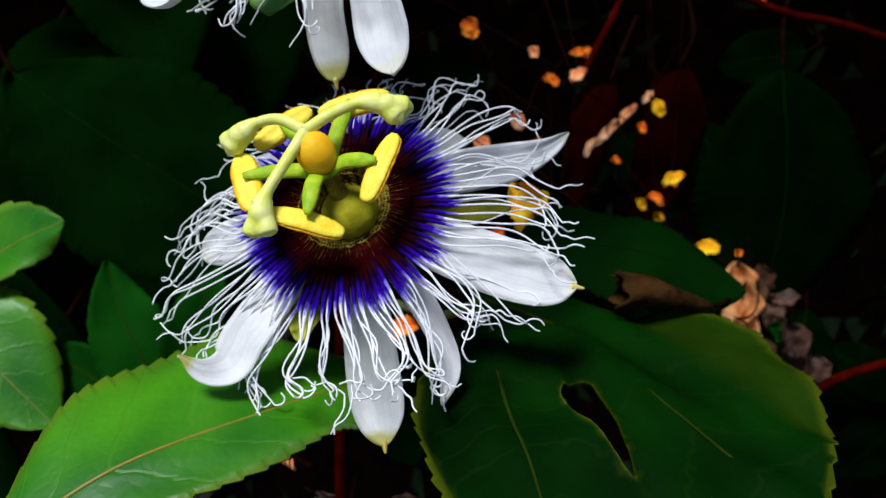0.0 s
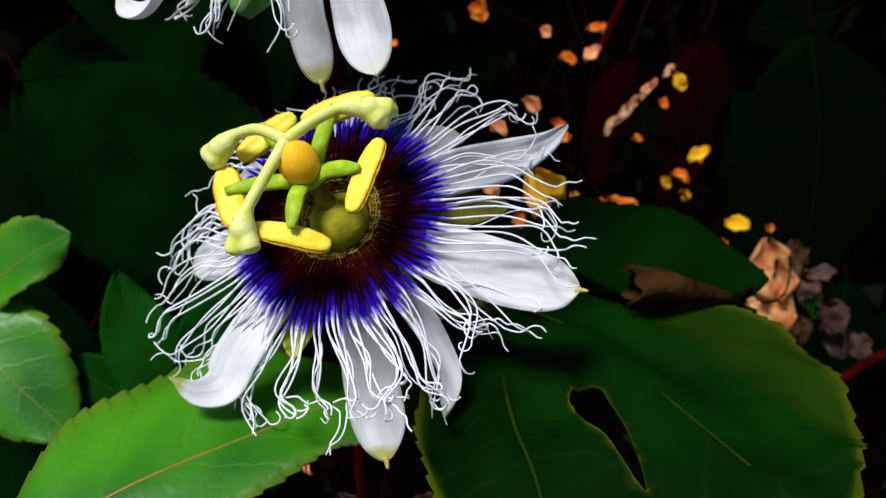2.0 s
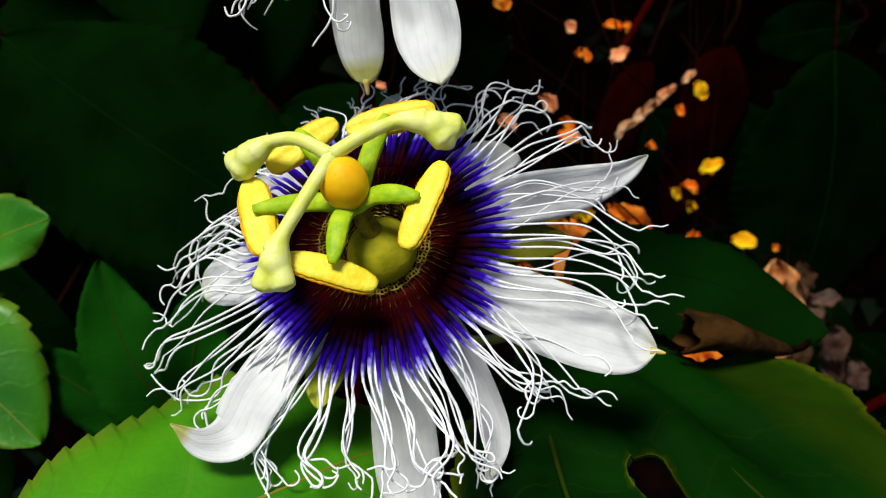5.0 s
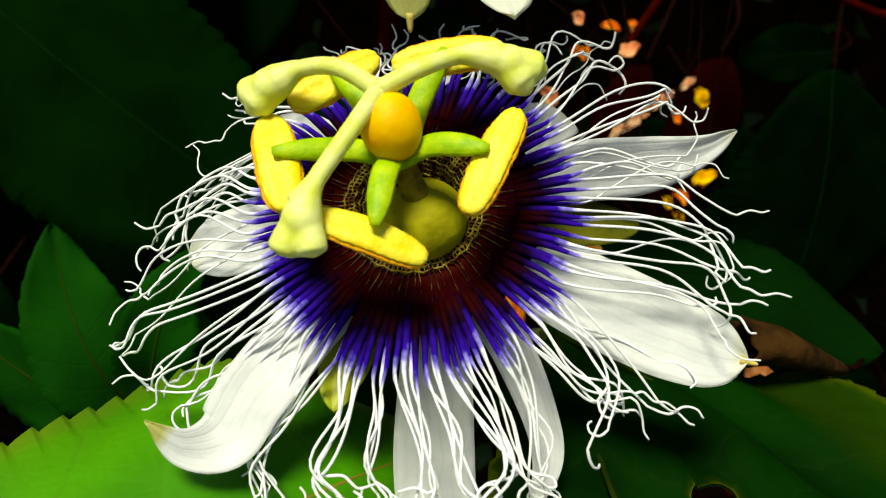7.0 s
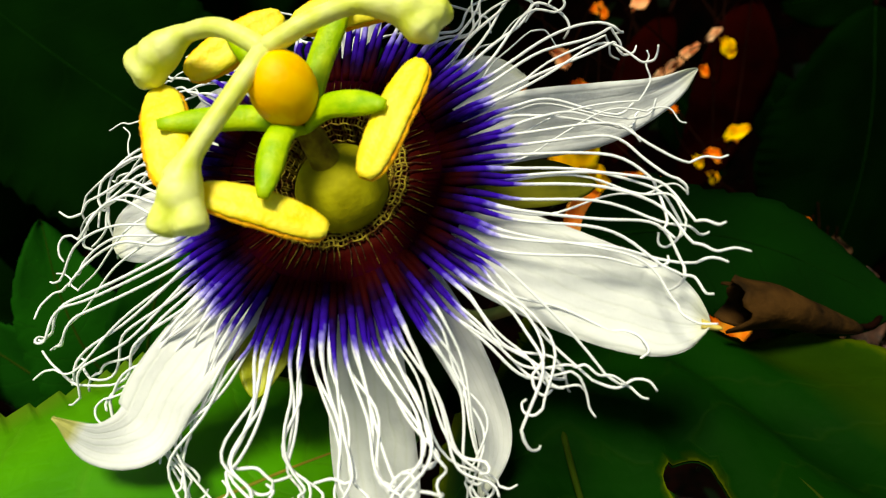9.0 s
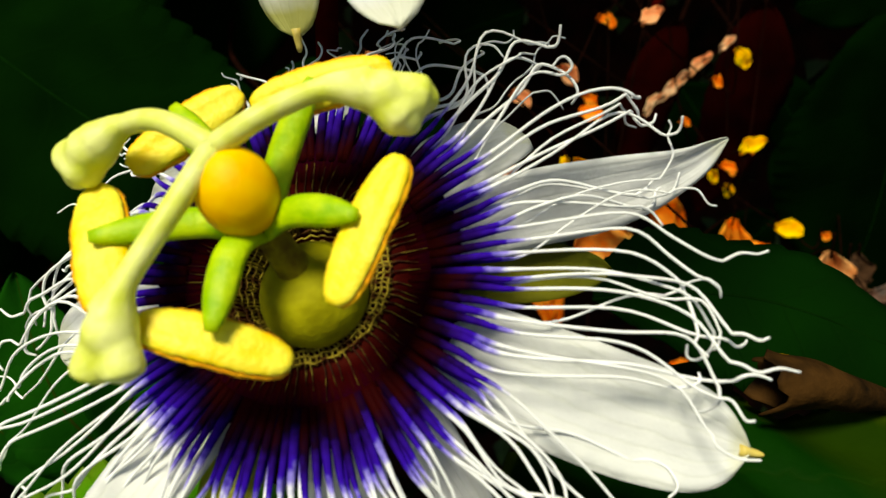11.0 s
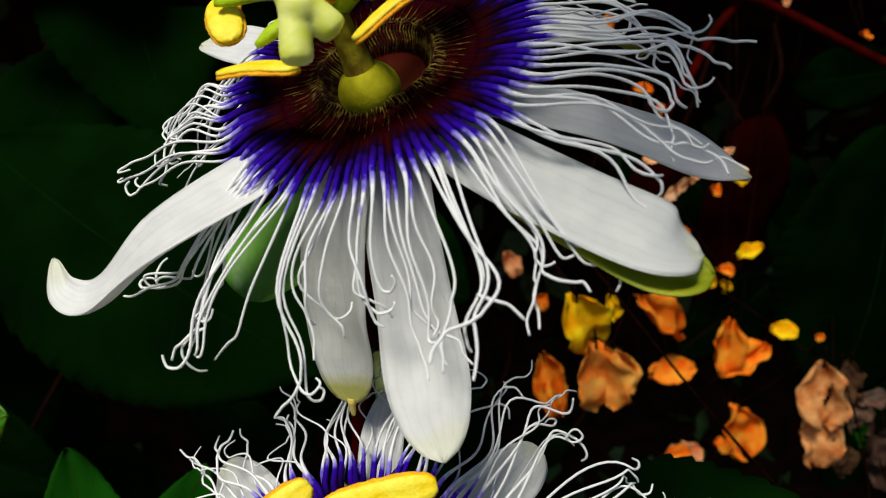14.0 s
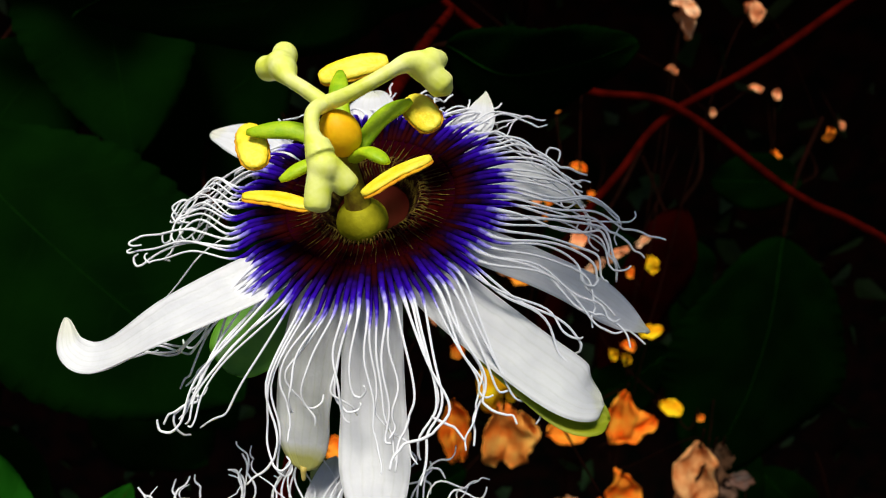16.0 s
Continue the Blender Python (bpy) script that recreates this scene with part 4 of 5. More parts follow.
stigma(fb, [J, (0.4, 1.0, 18.8), (4.2, 2.8, 19.6), (7.6, 6.4, 19.2), (9.3, 7.6, 18.0)], [((11.2, 9.2, 17.4), 1.8), ((12.4, 6.2, 15.2), 1.8)], rng)
stigma(fb, [J, (-3.4, -2.4, 19.0), (-3.0, -5.8, 18.4), (-2.0, -8.0, 16.8)], [((-2.6, -13.0, 12.9), 1.6), ((0.9, -9.8, 12.9), 1.6)], rng)
R = (-0.8, -1.6, 9.6)
stamen(fb, R, (2.4, -2.8, 12.2), (5.4, -5.4, 12.6), (2.0, -9.0, 11.0), (10.8, -3.9, 12.2), (0.2, 0.6, 1), rng, 2.0)
stamen(fb, R, (-5.4, -4.0, 11.6), (-9.2, -6.6, 11.4), (-14.4, -7.4, 10.2), (-4.6, -9.8, 10.0), (0.1, 0.5, 1), rng, 2.0)
stamen(fb, R, (-7.6, 1.5, 12.6), (-15.2, 1.6, 13.0), (-13.4, -3.0, 10.9), (-16.4, 5.0, 11.8), (0.2, -0.2, 1), rng)
stamen(fb, R, (-2.8, 6.5, 13.0), (-3.6, 13.4, 13.6), (-7.4, 14.4, 12.2), (2.8, 17.9, 12.2), (0, -0.3, 1), rng)
stamen(fb, R, (3.4, 3.2, 12.6), (7.6, 6.2, 13.2), (6.6, 9.0, 11.8), (10.9, 2.2, 11.8), (-0.2, -0.2, 1), rng)

# ---- leaves ----
def leaf(label, lobes, material, group="passion vine leaves", stalk=None, seed=0, name="leaf"):
    """A leaf of one or more lobes: each has a midline, a half width, a face direction and the shares of its two halves."""
    o = Vector(lobes[0][0][0])
    ob = thing(name, Matrix.Translation(o), label, "leaf", group)
    for i, (pts, w, up, skew, kw) in enumerate(lobes):
        lobe(ob, [Vector(p) - o for p in pts], w, up, kw.pop("skin", material), seed=seed + i, skew=skew, **kw)
    if stalk:
        bm = bmesh.new()
        tube(bm, spline([Vector(p) - o for p in stalk], 16), lambda s: 0.0012, 8)
        # stalks of the shade-toned leaves take the dark runner tone
        part("leaf_stalk", bm, m_stem if material is m_leaf else m_runner, ob)
    return ob


leaf("fresh green toothed leaf spread under the lower bloom", [([(-0.0445, -0.0355, 0.951), (-0.0298, -0.0263, 0.957), (-0.0104, -0.0119, 0.957), (0.0015, -0.001, 0.955), (0.014, 0.012, 0.95)], 0.0225, (0.05, -0.25, 1), (1.35, 0.52), dict(shape=broad, fold=-0.03, teeth=26, tooth=0.06, n=200))], m_leaf, seed=4, stalk=[(-0.0445, -0.0355, 0.951), (-0.05, -0.02, 0.93), (-0.05, 0.06, 0.90)])


def ring(pts, n):
    """n places on a smooth closed line through the points."""
    m = len(pts)
    p = spline([Vector((*q, 0)) for q in pts[-2:] + pts + pts[:2]], n * 10)
    k = [q for i, q in enumerate(p) if 2 / (m + 3) <= i / (n * 10) < (m + 2) / (m + 3)]
    length = sum((b - a).length for a, b in zip(k, k[1:] + k[:1]))
    out, walked, last = [], 0.0, k[0]
    for q in k:
        walked += (q - last).length
        last = q
        if walked >= len(out) * length / n - 1e-9 and len(out) < n:
            out.append(q)
    return out


def lobed_leaf(label, edge, hole, ribs, height, material, seed, stalk):
    """A broad lobed blade: a toothed edge, a closed gap between its lobes, veins that follow its ribs; lengths in millimetres."""
    rng = random.Random(seed)
    o = Vector((edge[0][0] * MM, edge[0][1] * MM, height(edge[0][0] * MM, edge[0][1] * MM)))
    ob = thing("leaf", Matrix.Translation(o), label, "leaf", "passion vine leaves")
    out = ring(edge, 420)
    gap = ring(hole, 60)
    lines = [spline([Vector((*q, 0)) for q in r], 40) for r in ribs]
    flat, how = [], []

    def toothed(loop, deep, each, sign):
        m = len(loop)
        for i, q in enumerate(loop):
            t = (loop[(i + 1) % m] - loop[i - 1]).normalized()
            side = Vector((-t.y, t.x, 0)) * sign
            flat.append(q + side * deep * ((i % each) / each - 0.4) + side * 0.25 * math.sin(i * 0.21 + seed))
            how.append(1.0)
        return [(q - Vector((-(loop[(i + 1) % m] - loop[i - 1]).y, (loop[(i + 1) % m] - loop[i - 1]).x, 0)).normalized() * sign * 1.2) for i, q in enumerate(loop)]

    around = sum(a.x * b.y - b.x * a.y for a, b in zip(out, out[1:] + out[:1]))
    inner = toothed(out, 0.9, 6, -1 if around > 0 else 1)
    around = sum(a.x * b.y - b.x * a.y for a, b in zip(gap, gap[1:] + gap[:1]))
    toothed(gap, 0.0, 5, 1 if around > 0 else -1)
    n1, n2 = len(out), len(gap)
    edges = [(i, (i + 1) % n1) for i in range(n1)] + [(n1 + i, n1 + (i + 1) % n2) for i in range(n2)]
    for q in inner[::3]:
        flat.append(q)
        how.append(0.9)
    for ix in range(5, 105, 2):
        for iy in range(-56, 52, 2):
            q = Vector((ix + rng.uniform(-0.5, 0.5), iy + rng.uniform(-0.5, 0.5), 0))
            if min((q - e).length for e in out[::2]) > 1.6 and min((q - e).length for e in gap[::2]) > 0.8:
                flat.append(q)
                how.append(0.0)
    vs, _, fs, vmap, _, _ = geometry.delaunay_2d_cdt([q.to_2d() for q in flat], edges, [], 1, 1e-5)
    bm = bmesh.new()
    uvl = bm.loops.layers.uv.verify()
    top, low, uvs = [], [], []
    for q, origins in zip(vs, vmap):
        x, y = q.x * MM, q.y * MM
        near = min((((Vector((q.x, q.y, 0)) - c).length, k / 40) for ln in lines for k, c in enumerate(ln)))
        v = max([how[i] for i in origins] + [0.0]) or min(0.85, near[0] / 26)
        z = height(x, y) + 0.0012 * math.sin(near[0] * 0.3 - near[1] * 9) * min(1, near[0] / 6) + 0.0008 * math.sin(q.x * 0.35 + q.y * 0.2) + 0.004 * noise.noise(Vector((q.x * 0.05, q.y * 0.05, seed)))
        top.append(bm.verts.new(Vector((x, y, z)) - o))
        low.append(bm.verts.new(Vector((x, y, z - 0.0004)) - o))
        uvs.append((near[1], v))

    def inside(c, loop):
        hit = False
        for a, b in zip(loop, loop[1:] + loop[:1]):
            if (a.y > c.y) != (b.y > c.y) and c.x < a.x + (c.y - a.y) / (b.y - a.y) * (b.x - a.x):
                hit = not hit
        return hit

    fs = [f for f in fs if not inside(sum((vs[i] for i in f), Vector((0, 0))) / len(f), gap)]
    rim = collections.Counter(tuple(sorted((f[k], f[(k + 1) % len(f)]))) for f in fs for k in range(len(f)))

    def face(ids, side):
        f = bm.faces.new([side[i] for i in ids])
        for lo, i in zip(f.loops, ids):
            lo[uvl].uv = uvs[i]

    for f in fs:
        face(f, top)
        face(f[::-1], low)
    for (a, b), c in rim.items():
        if c == 1:
            bm.faces.new((top[a], top[b], low[b], low[a]))
    blade = part("blade", bm, material, ob)
    for r in lines:
        bm = bmesh.new()
        tube(bm, [Vector((q.x * MM, q.y * MM, height(q.x * MM, q.y * MM) + 0.0005)) - o for q in r], lambda s: 0.0006 * (1 - 0.6 * s), 6)
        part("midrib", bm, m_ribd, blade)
    bm = bmesh.new()
    tube(bm, spline([Vector(p) - o for p in stalk], 16), 0.0012, 8)
    part("leaf_stalk", bm, m_stem, ob)


lobed_leaf("large green lobed leaf with toothed yellowish edges beside the bloom",
    [(33, 42), (50, 45), (62, 43.5), (67, 31.5), (77, 30.5), (87, 28.5), (90.8, 22), (94, 16.5), (94.8, 6), (94.6, -2), (93.5, -9), (92, -15), (88, -22), (84, -29), (76, -40), (66, -48), (57, -44), (46, -46), (36, -47), (27, -40), (21, -28), (17.6, -18), (15.8, -8), (17.5, 2), (23, 12), (28, 22), (31, 32)],
    [(44.4, -3.7), (47.5, -0.9), (50.3, -1.5), (51.5, -6.5), (52.3, -13), (52.2, -18), (52.3, -25), (50, -21.2), (47.7, -14.6), (45.6, -9.8)],
    [[(34, 38), (44, 28), (53, 14), (59.4, -2), (70, -22), (80, -34)], [(34, 38), (33, 18), (32.8, -1), (33.6, -12), (35.5, -22), (38, -46)]],
    lambda x, y: 0.9555 - 4.3 * max(0.0, 0.01 - y) ** 2, m_leafd, 11, [(0.033, 0.040, 0.955), (0.02, 0.055, 0.945), (-0.01, 0.075, 0.95)])
# built as a leaf of its own, with shade put into its green
leaf("toothed leaf close above a larger one, shade in its green", [([(0.0424, 0.0463, 0.9657), (0.0589, 0.0447, 0.9679), (0.0757, 0.0415, 0.966), (0.0985, 0.036, 0.9575)], 0.0150, (0.1, -0.55, 0.8), (1, 1.1), dict(blunt=0.75, blunt2=1.4, fold=-0.05, teeth=13, tooth=0.09))], m_leaflow, seed=14)
leaf("pale green toothed leaf at the vine's side", [([(-0.1541, 0.0934, 0.9247), (-0.1297, 0.0878, 0.9416), (-0.1035, 0.0822, 0.9585), (-0.0857, 0.0782, 0.9665)], 0.0123, (0.15, -0.75, 0.65), (1.1, 0.9), dict(fold=0.12, teeth=11, tooth=0.1, n=150, blunt=1.1))], m_leaf, seed=21, stalk=[(-0.1541, 0.0934, 0.9247), (-0.1741, 0.1014, 0.9197), (-0.2, 0.12, 0.93)])
leaf("pale green toothed leaf at the vine's side", [([(-0.1384, 0.0784, 0.9537), (-0.1224, 0.0722, 0.941), (-0.1069, 0.0659, 0.9268), (-0.09, 0.0607, 0.9091)], 0.0173, (0.25, -0.75, 0.6), (1.1, 1.0), dict(fold=0.14, teeth=12, tooth=0.08, n=160, blunt=1.2))], m_leaf, seed=25, stalk=[(-0.1384, 0.0784, 0.9537), (-0.1584, 0.0864, 0.9487), (-0.2, 0.12, 0.93)])
# this leaf is dim by its colour, which holds the shade
leaf("three-lobed leaf behind the bloom, shade in its dark green", [
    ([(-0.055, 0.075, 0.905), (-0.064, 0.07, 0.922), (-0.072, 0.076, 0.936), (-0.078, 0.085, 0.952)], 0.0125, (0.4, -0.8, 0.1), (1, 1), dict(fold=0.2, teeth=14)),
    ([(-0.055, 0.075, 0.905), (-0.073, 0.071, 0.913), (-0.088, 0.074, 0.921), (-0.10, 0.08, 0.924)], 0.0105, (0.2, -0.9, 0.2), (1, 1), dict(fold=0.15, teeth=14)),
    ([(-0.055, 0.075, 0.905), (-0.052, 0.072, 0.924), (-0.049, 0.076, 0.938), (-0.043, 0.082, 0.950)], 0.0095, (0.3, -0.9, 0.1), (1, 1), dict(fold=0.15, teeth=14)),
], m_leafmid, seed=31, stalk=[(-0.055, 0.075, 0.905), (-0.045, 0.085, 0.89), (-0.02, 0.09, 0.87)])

# ---- shade behind ----

# place in metres, length in millimetres and kind of each shrivelled leaf
# the larger ones: both ends, width over length, kind
DRY_LONG = [
    ((0.060, 0.165, 0.954), (0.070, 0.170, 0.930), 0.34, "gold"), ((0.069, 0.165, 0.936), (0.0755, 0.165, 0.908), 0.36, "amber"), ((0.080, 0.180, 0.924), (0.087, 0.178, 0.905), 0.34, "amber"),
    ((0.1188, 0.245, 0.871), (0.1415, 0.245, 0.8755), 0.34, "dry"), ((0.106, 0.24, 0.917), (0.134, 0.25, 0.892), 0.2, "dry"),
    ((0.156, 0.25, 0.899), (0.160, 0.25, 0.868), 0.26, "dry"), ((0.158, 0.25, 0.868), (0.180, 0.255, 0.884), 0.24, "dry"),
    ((0.164, 0.24, 0.855), (0.174, 0.24, 0.826), 0.34, "dry"), ((0.0635, 0.24, 0.884), (0.0740, 0.24, 0.848), 0.22, "dry"),
    ((0.184, 0.214, 0.899), (0.188, 0.208, 0.868), 0.3, "ember"), ((0.189, 0.213, 0.878), (0.190, 0.207, 0.846), 0.28, "ember"), ((0.195, 0.219, 0.893), (0.197, 0.214, 0.866), 0.26, "tan"),
]
DRY_LATE = [(0.171, 0.26, 0.816, 12, "dry"), (0.151, 0.26, 0.806, 17, "dry"), (0.049, 0.27, 0.92, 14, "pink"), (0.065, 0.27, 0.898, 9, "dry"), (0.126, 0.3, 0.918, 13, "tan"), (0.091, 0.28, 0.943, 12, "dry"), (0.01, 0.22, 0.862, 14, "dry"), (0.16, 0.28, 0.792, 19, "pink")]
DRY_HIGH = [(0.104, 0.3, 1.063, 8, "pink"), (0.083, 0.3, 1.053, 4, "dry"), (0.159, 0.33, 1.062, 8, "pink"), (0.21, 0.33, 1.062, 8, "pink"), (0.223, 0.33, 1.061, 7, "pink"), (0.19, 0.33, 1.044, 6, "pink"), (0.236, 0.33, 1.028, 7, "dry"), (0.092, 0.3, 1.035, 8, "dry"), (0.092, 0.2, 0.996, 9, "pink"), (0.147, 0.25, 0.974, 10, "gold"), (0.146, 0.27, 0.96, 7, "dry"), (0.168, 0.27, 0.928, 6, "dry"), (0.16, 0.27, 0.918, 8, "dry"), (0.074, 0.22, 1.005, 6, "pink"), (0.156, 0.33, 1.091, 19, "peach"), (0.193, 0.33, 1.1, 14, "pink"), (0.282, 0.36, 1.042, 10, "dry"), (0.288, 0.36, 1.049, 7, "pink")]
DRY_MID = [(0.164, 0.26, 0.933, 13, "gold"), (0.154, 0.26, 0.922, 9, "dry"), (0.099, 0.3, 0.984, 10, "dry"), (0.124, 0.3, 0.967, 11, "dry"), (0.094, 0.3, 0.945, 12, "dry"), (0.054, 0.26, 0.954, 11, "pink"), (0.122, 0.33, 0.998, 12, "dry"), (0.164, 0.28, 0.904, 8, "gold")]
DRY_EARLY = [(0.067, 0.22, 0.972, 10, "pink"), (0.086, 0.24, 0.992, 4, "dry"), (0.108, 0.25, 1.003, 7, "dry"), (0.044, 0.22, 1.016, 10, "dry"), (0.002, 0.25, 1.002, 5, "dry"), (-0.007, 0.2, 0.982, 5, "pink"), (0.143, 0.25, 0.921, 8, "gold"), (0.127, 0.25, 0.946, 6, "dry"), (0.089, 0.22, 0.922, 12, "gold"), (0.184, 0.25, 0.894, 13, "gold"), (0.202, 0.25, 0.891, 5, "dry")]
DRY_LEFT = [(-0.145, 0.25, 1.033, 6, "tan")]
DRY_STRIP = [(0.120, 0.275, 0.950, 15, "peach"), (0.129, 0.275, 0.958, 16, "peach"), (0.139, 0.275, 0.968, 14, "pink"), (0.150, 0.275, 0.977, 10, "peach")]
DRY_CLUMP = [(0.203, 0.222, 0.884, 19, "tan"), (0.207, 0.219, 0.866, 20, "pale"), (0.219, 0.222, 0.874, 14, "brown"), (0.204, 0.212, 0.849, 20, "tan"), (0.222, 0.215, 0.853, 20, "brown"), (0.233, 0.215, 0.838, 22, "brown"), (0.212, 0.216, 0.857, 12, "shade_green"), (0.114, 0.075, 0.932, 5, "peach")]


# large leaves close behind with shade put into their colour, and red vine stems
leaf("broad hanging leaf with shade in its dark green", [([(0.2289, 0.2817, 0.9915), (0.2338, 0.27, 0.9413), (0.2319, 0.2627, 0.8947), (0.2202, 0.2554, 0.8428)], 0.058, (0.1, -1, -0.2), (1, 1), dict(fold=0.06, teeth=18, blunt=0.95, wave=0.02))], m_leafdark, group="leaves in the shade", seed=61, stalk=[(0.2289, 0.2817, 0.9915), (0.2359, 0.3017, 1.0215), (0.2689, 0.3517, 1.0515)])
leaf("broad hanging leaf with shade in its dark green", [([(-0.152, 0.19, 1.0), (-0.112, 0.175, 0.975), (-0.0706, 0.165, 0.950), (-0.03, 0.16, 0.925)], 0.046, (0.1, -0.8, 0.5), (1, 1), dict(fold=0.06, teeth=18, blunt=0.95, wave=0.02))], m_leafbg, group="leaves in the shade", seed=62, stalk=[(-0.152, 0.19, 1.0), (-0.17, 0.21, 1.02), (-0.2, 0.2, 1.15)])
# two red leaves, dark by their colour in place of real shade
leaf("red leaf with deep shade put into its colour", [([(0.180, 0.31, 0.992), (0.176, 0.3, 0.955), (0.168, 0.3, 0.921), (0.158, 0.3, 0.885)], 0.021, (0, -1, 0.2), (1, 1), dict(fold=0.1, teeth=12, rib=False))], m_redleaf, group="leaves in the shade", seed=66, stalk=[(0.180, 0.31, 0.992), (0.19, 0.32, 1.01), (0.2, 0.36, 1.03)])
leaf("red leaf with deep shade put into its colour", [([(0.132, 0.29, 0.985), (0.122, 0.285, 0.958), (0.116, 0.285, 0.932), (0.112, 0.285, 0.91)], 0.014, (0, -1, 0.2), (1, 1), dict(fold=0.1, teeth=12, rib=False))], m_redleaf, group="leaves in the shade", seed=67, stalk=[(0.132, 0.29, 0.985), (0.14, 0.3, 1.0), (0.16, 0.34, 1.02)])
leaf("leaf behind the upper bloom, shade in its dark green", [([(0.03, 0.20, 1.09), (-0.005, 0.19, 1.085), (-0.045, 0.185, 1.065), (-0.10, 0.18, 1.05)], 0.024, (0, -1, -0.5), (1, 1), dict(fold=0.1, teeth=16))], m_leafbg, group="leaves in the shade", seed=63, stalk=[(0.03, 0.20, 1.09), (0.05, 0.22, 1.085), (0.06, 0.27, 1.062)])
leaf("leaf behind the upper bloom, shade in its dark green", [([(0.02, 0.165, 1.065), (0.04, 0.16, 1.06), (0.062, 0.158, 1.068), (0.078, 0.157, 1.078)], 0.017, (0, -1, -0.5), (1, 1), dict(fold=0.1, teeth=16))], m_leafdark, group="leaves in the shade", seed=64, stalk=[(0.02, 0.165, 1.065), (0.012, 0.19, 1.06), (0.0276, 0.277, 1.0723)])
# an unseen leaf, added over the upper bloom to shade its far side
leaf("unseen toothed leaf added above the upper bloom to shade it", [([(0.052, 0.03, 1.168), (0.032, 0.008, 1.166), (0.012, -0.016, 1.160), (-0.008, -0.042, 1.150)], 0.021, (0.1, 0.1, 1), (1, 1), dict(fold=0.1, teeth=16))], m_leafmid, seed=68, stalk=[(0.052, 0.03, 1.168), (0.06, 0.05, 1.175), (0.075, 0.10, 1.19)])
for pts in ([(-0.06, 0.29, 1.13), (0.0276, 0.279, 1.0723), (0.0908, 0.264, 1.0502), (0.1368, 0.259, 1.0507), (0.2007, 0.243, 1.0237), (0.2482, 0.233, 1.0116), (0.40, 0.22, 0.96)], [(0.24, 0.27, 1.15), (0.178, 0.265, 1.0812), (0.1368, 0.262, 1.045), (0.1178, 0.25, 1.0166), (0.105, 0.25, 0.99)], [(0.13, 0.115, 0.855), (0.1735, 0.1223, 0.8731), (0.2003, 0.1261, 0.8838), (0.30, 0.14, 0.90)], [(-0.17, 0.09, 0.0), (-0.19, 0.085, 0.6), (-0.19, 0.085, 0.93), (-0.2, 0.2, 1.15), (-0.18, 0.35, 1.27)], [(-0.01, 0.10, 0.0), (-0.02, 0.085, 0.6), (-0.002, 0.0633, 0.9938), (0.0, 0.0758, 1.0406), (0.01, 0.14, 1.06), (0.0276, 0.279, 1.0723)], [(-0.046, 0.028, 0.934), (-0.0502, 0.0214, 0.9178), (-0.054, 0.019, 0.90), (-0.06, 0.03, 0.5), (-0.06, 0.04, 0.0)]):
    bm = bmesh.new()
    tube(bm, spline(pts, 60), 0.0019, 8)
    tagged(part("vine", bm, m_redstem, None), "dark red woody vine stem", "vine", "woody vines")


bm = bmesh.new()
tube(bm, spline([(-0.008, 0.05, 0.965), (-0.0124, 0.0251, 0.9572), (-0.0273, 0.0046, 0.93), (-0.0346, 0.0023, 0.9237), (-0.0492, -0.0064, 0.8996), (-0.06, -0.01, 0.5), (-0.05, 0.0, 0.0)], 60), 0.0016, 8)
tagged(part("vine", bm, m_greystem, None), "thin grey-brown woody vine stem", "vine", "woody vines")
bm = bmesh.new()
tube(bm, spline([(-0.03, 0.052, 0.912)] + [(-0.0257 + 0.0012 * k / 4, 0.0486 + 0.0012 * math.cos(k * 1.57), 0.9074 - 0.0010 * k / 4 + 0.0012 * math.sin(k * 1.57)) for k in range(24)], 110), 0.0004, 5)
tagged(part("tendril", bm, m_drypink, None), "dry coiled pinkish tendril", "tendril", "tendrils")


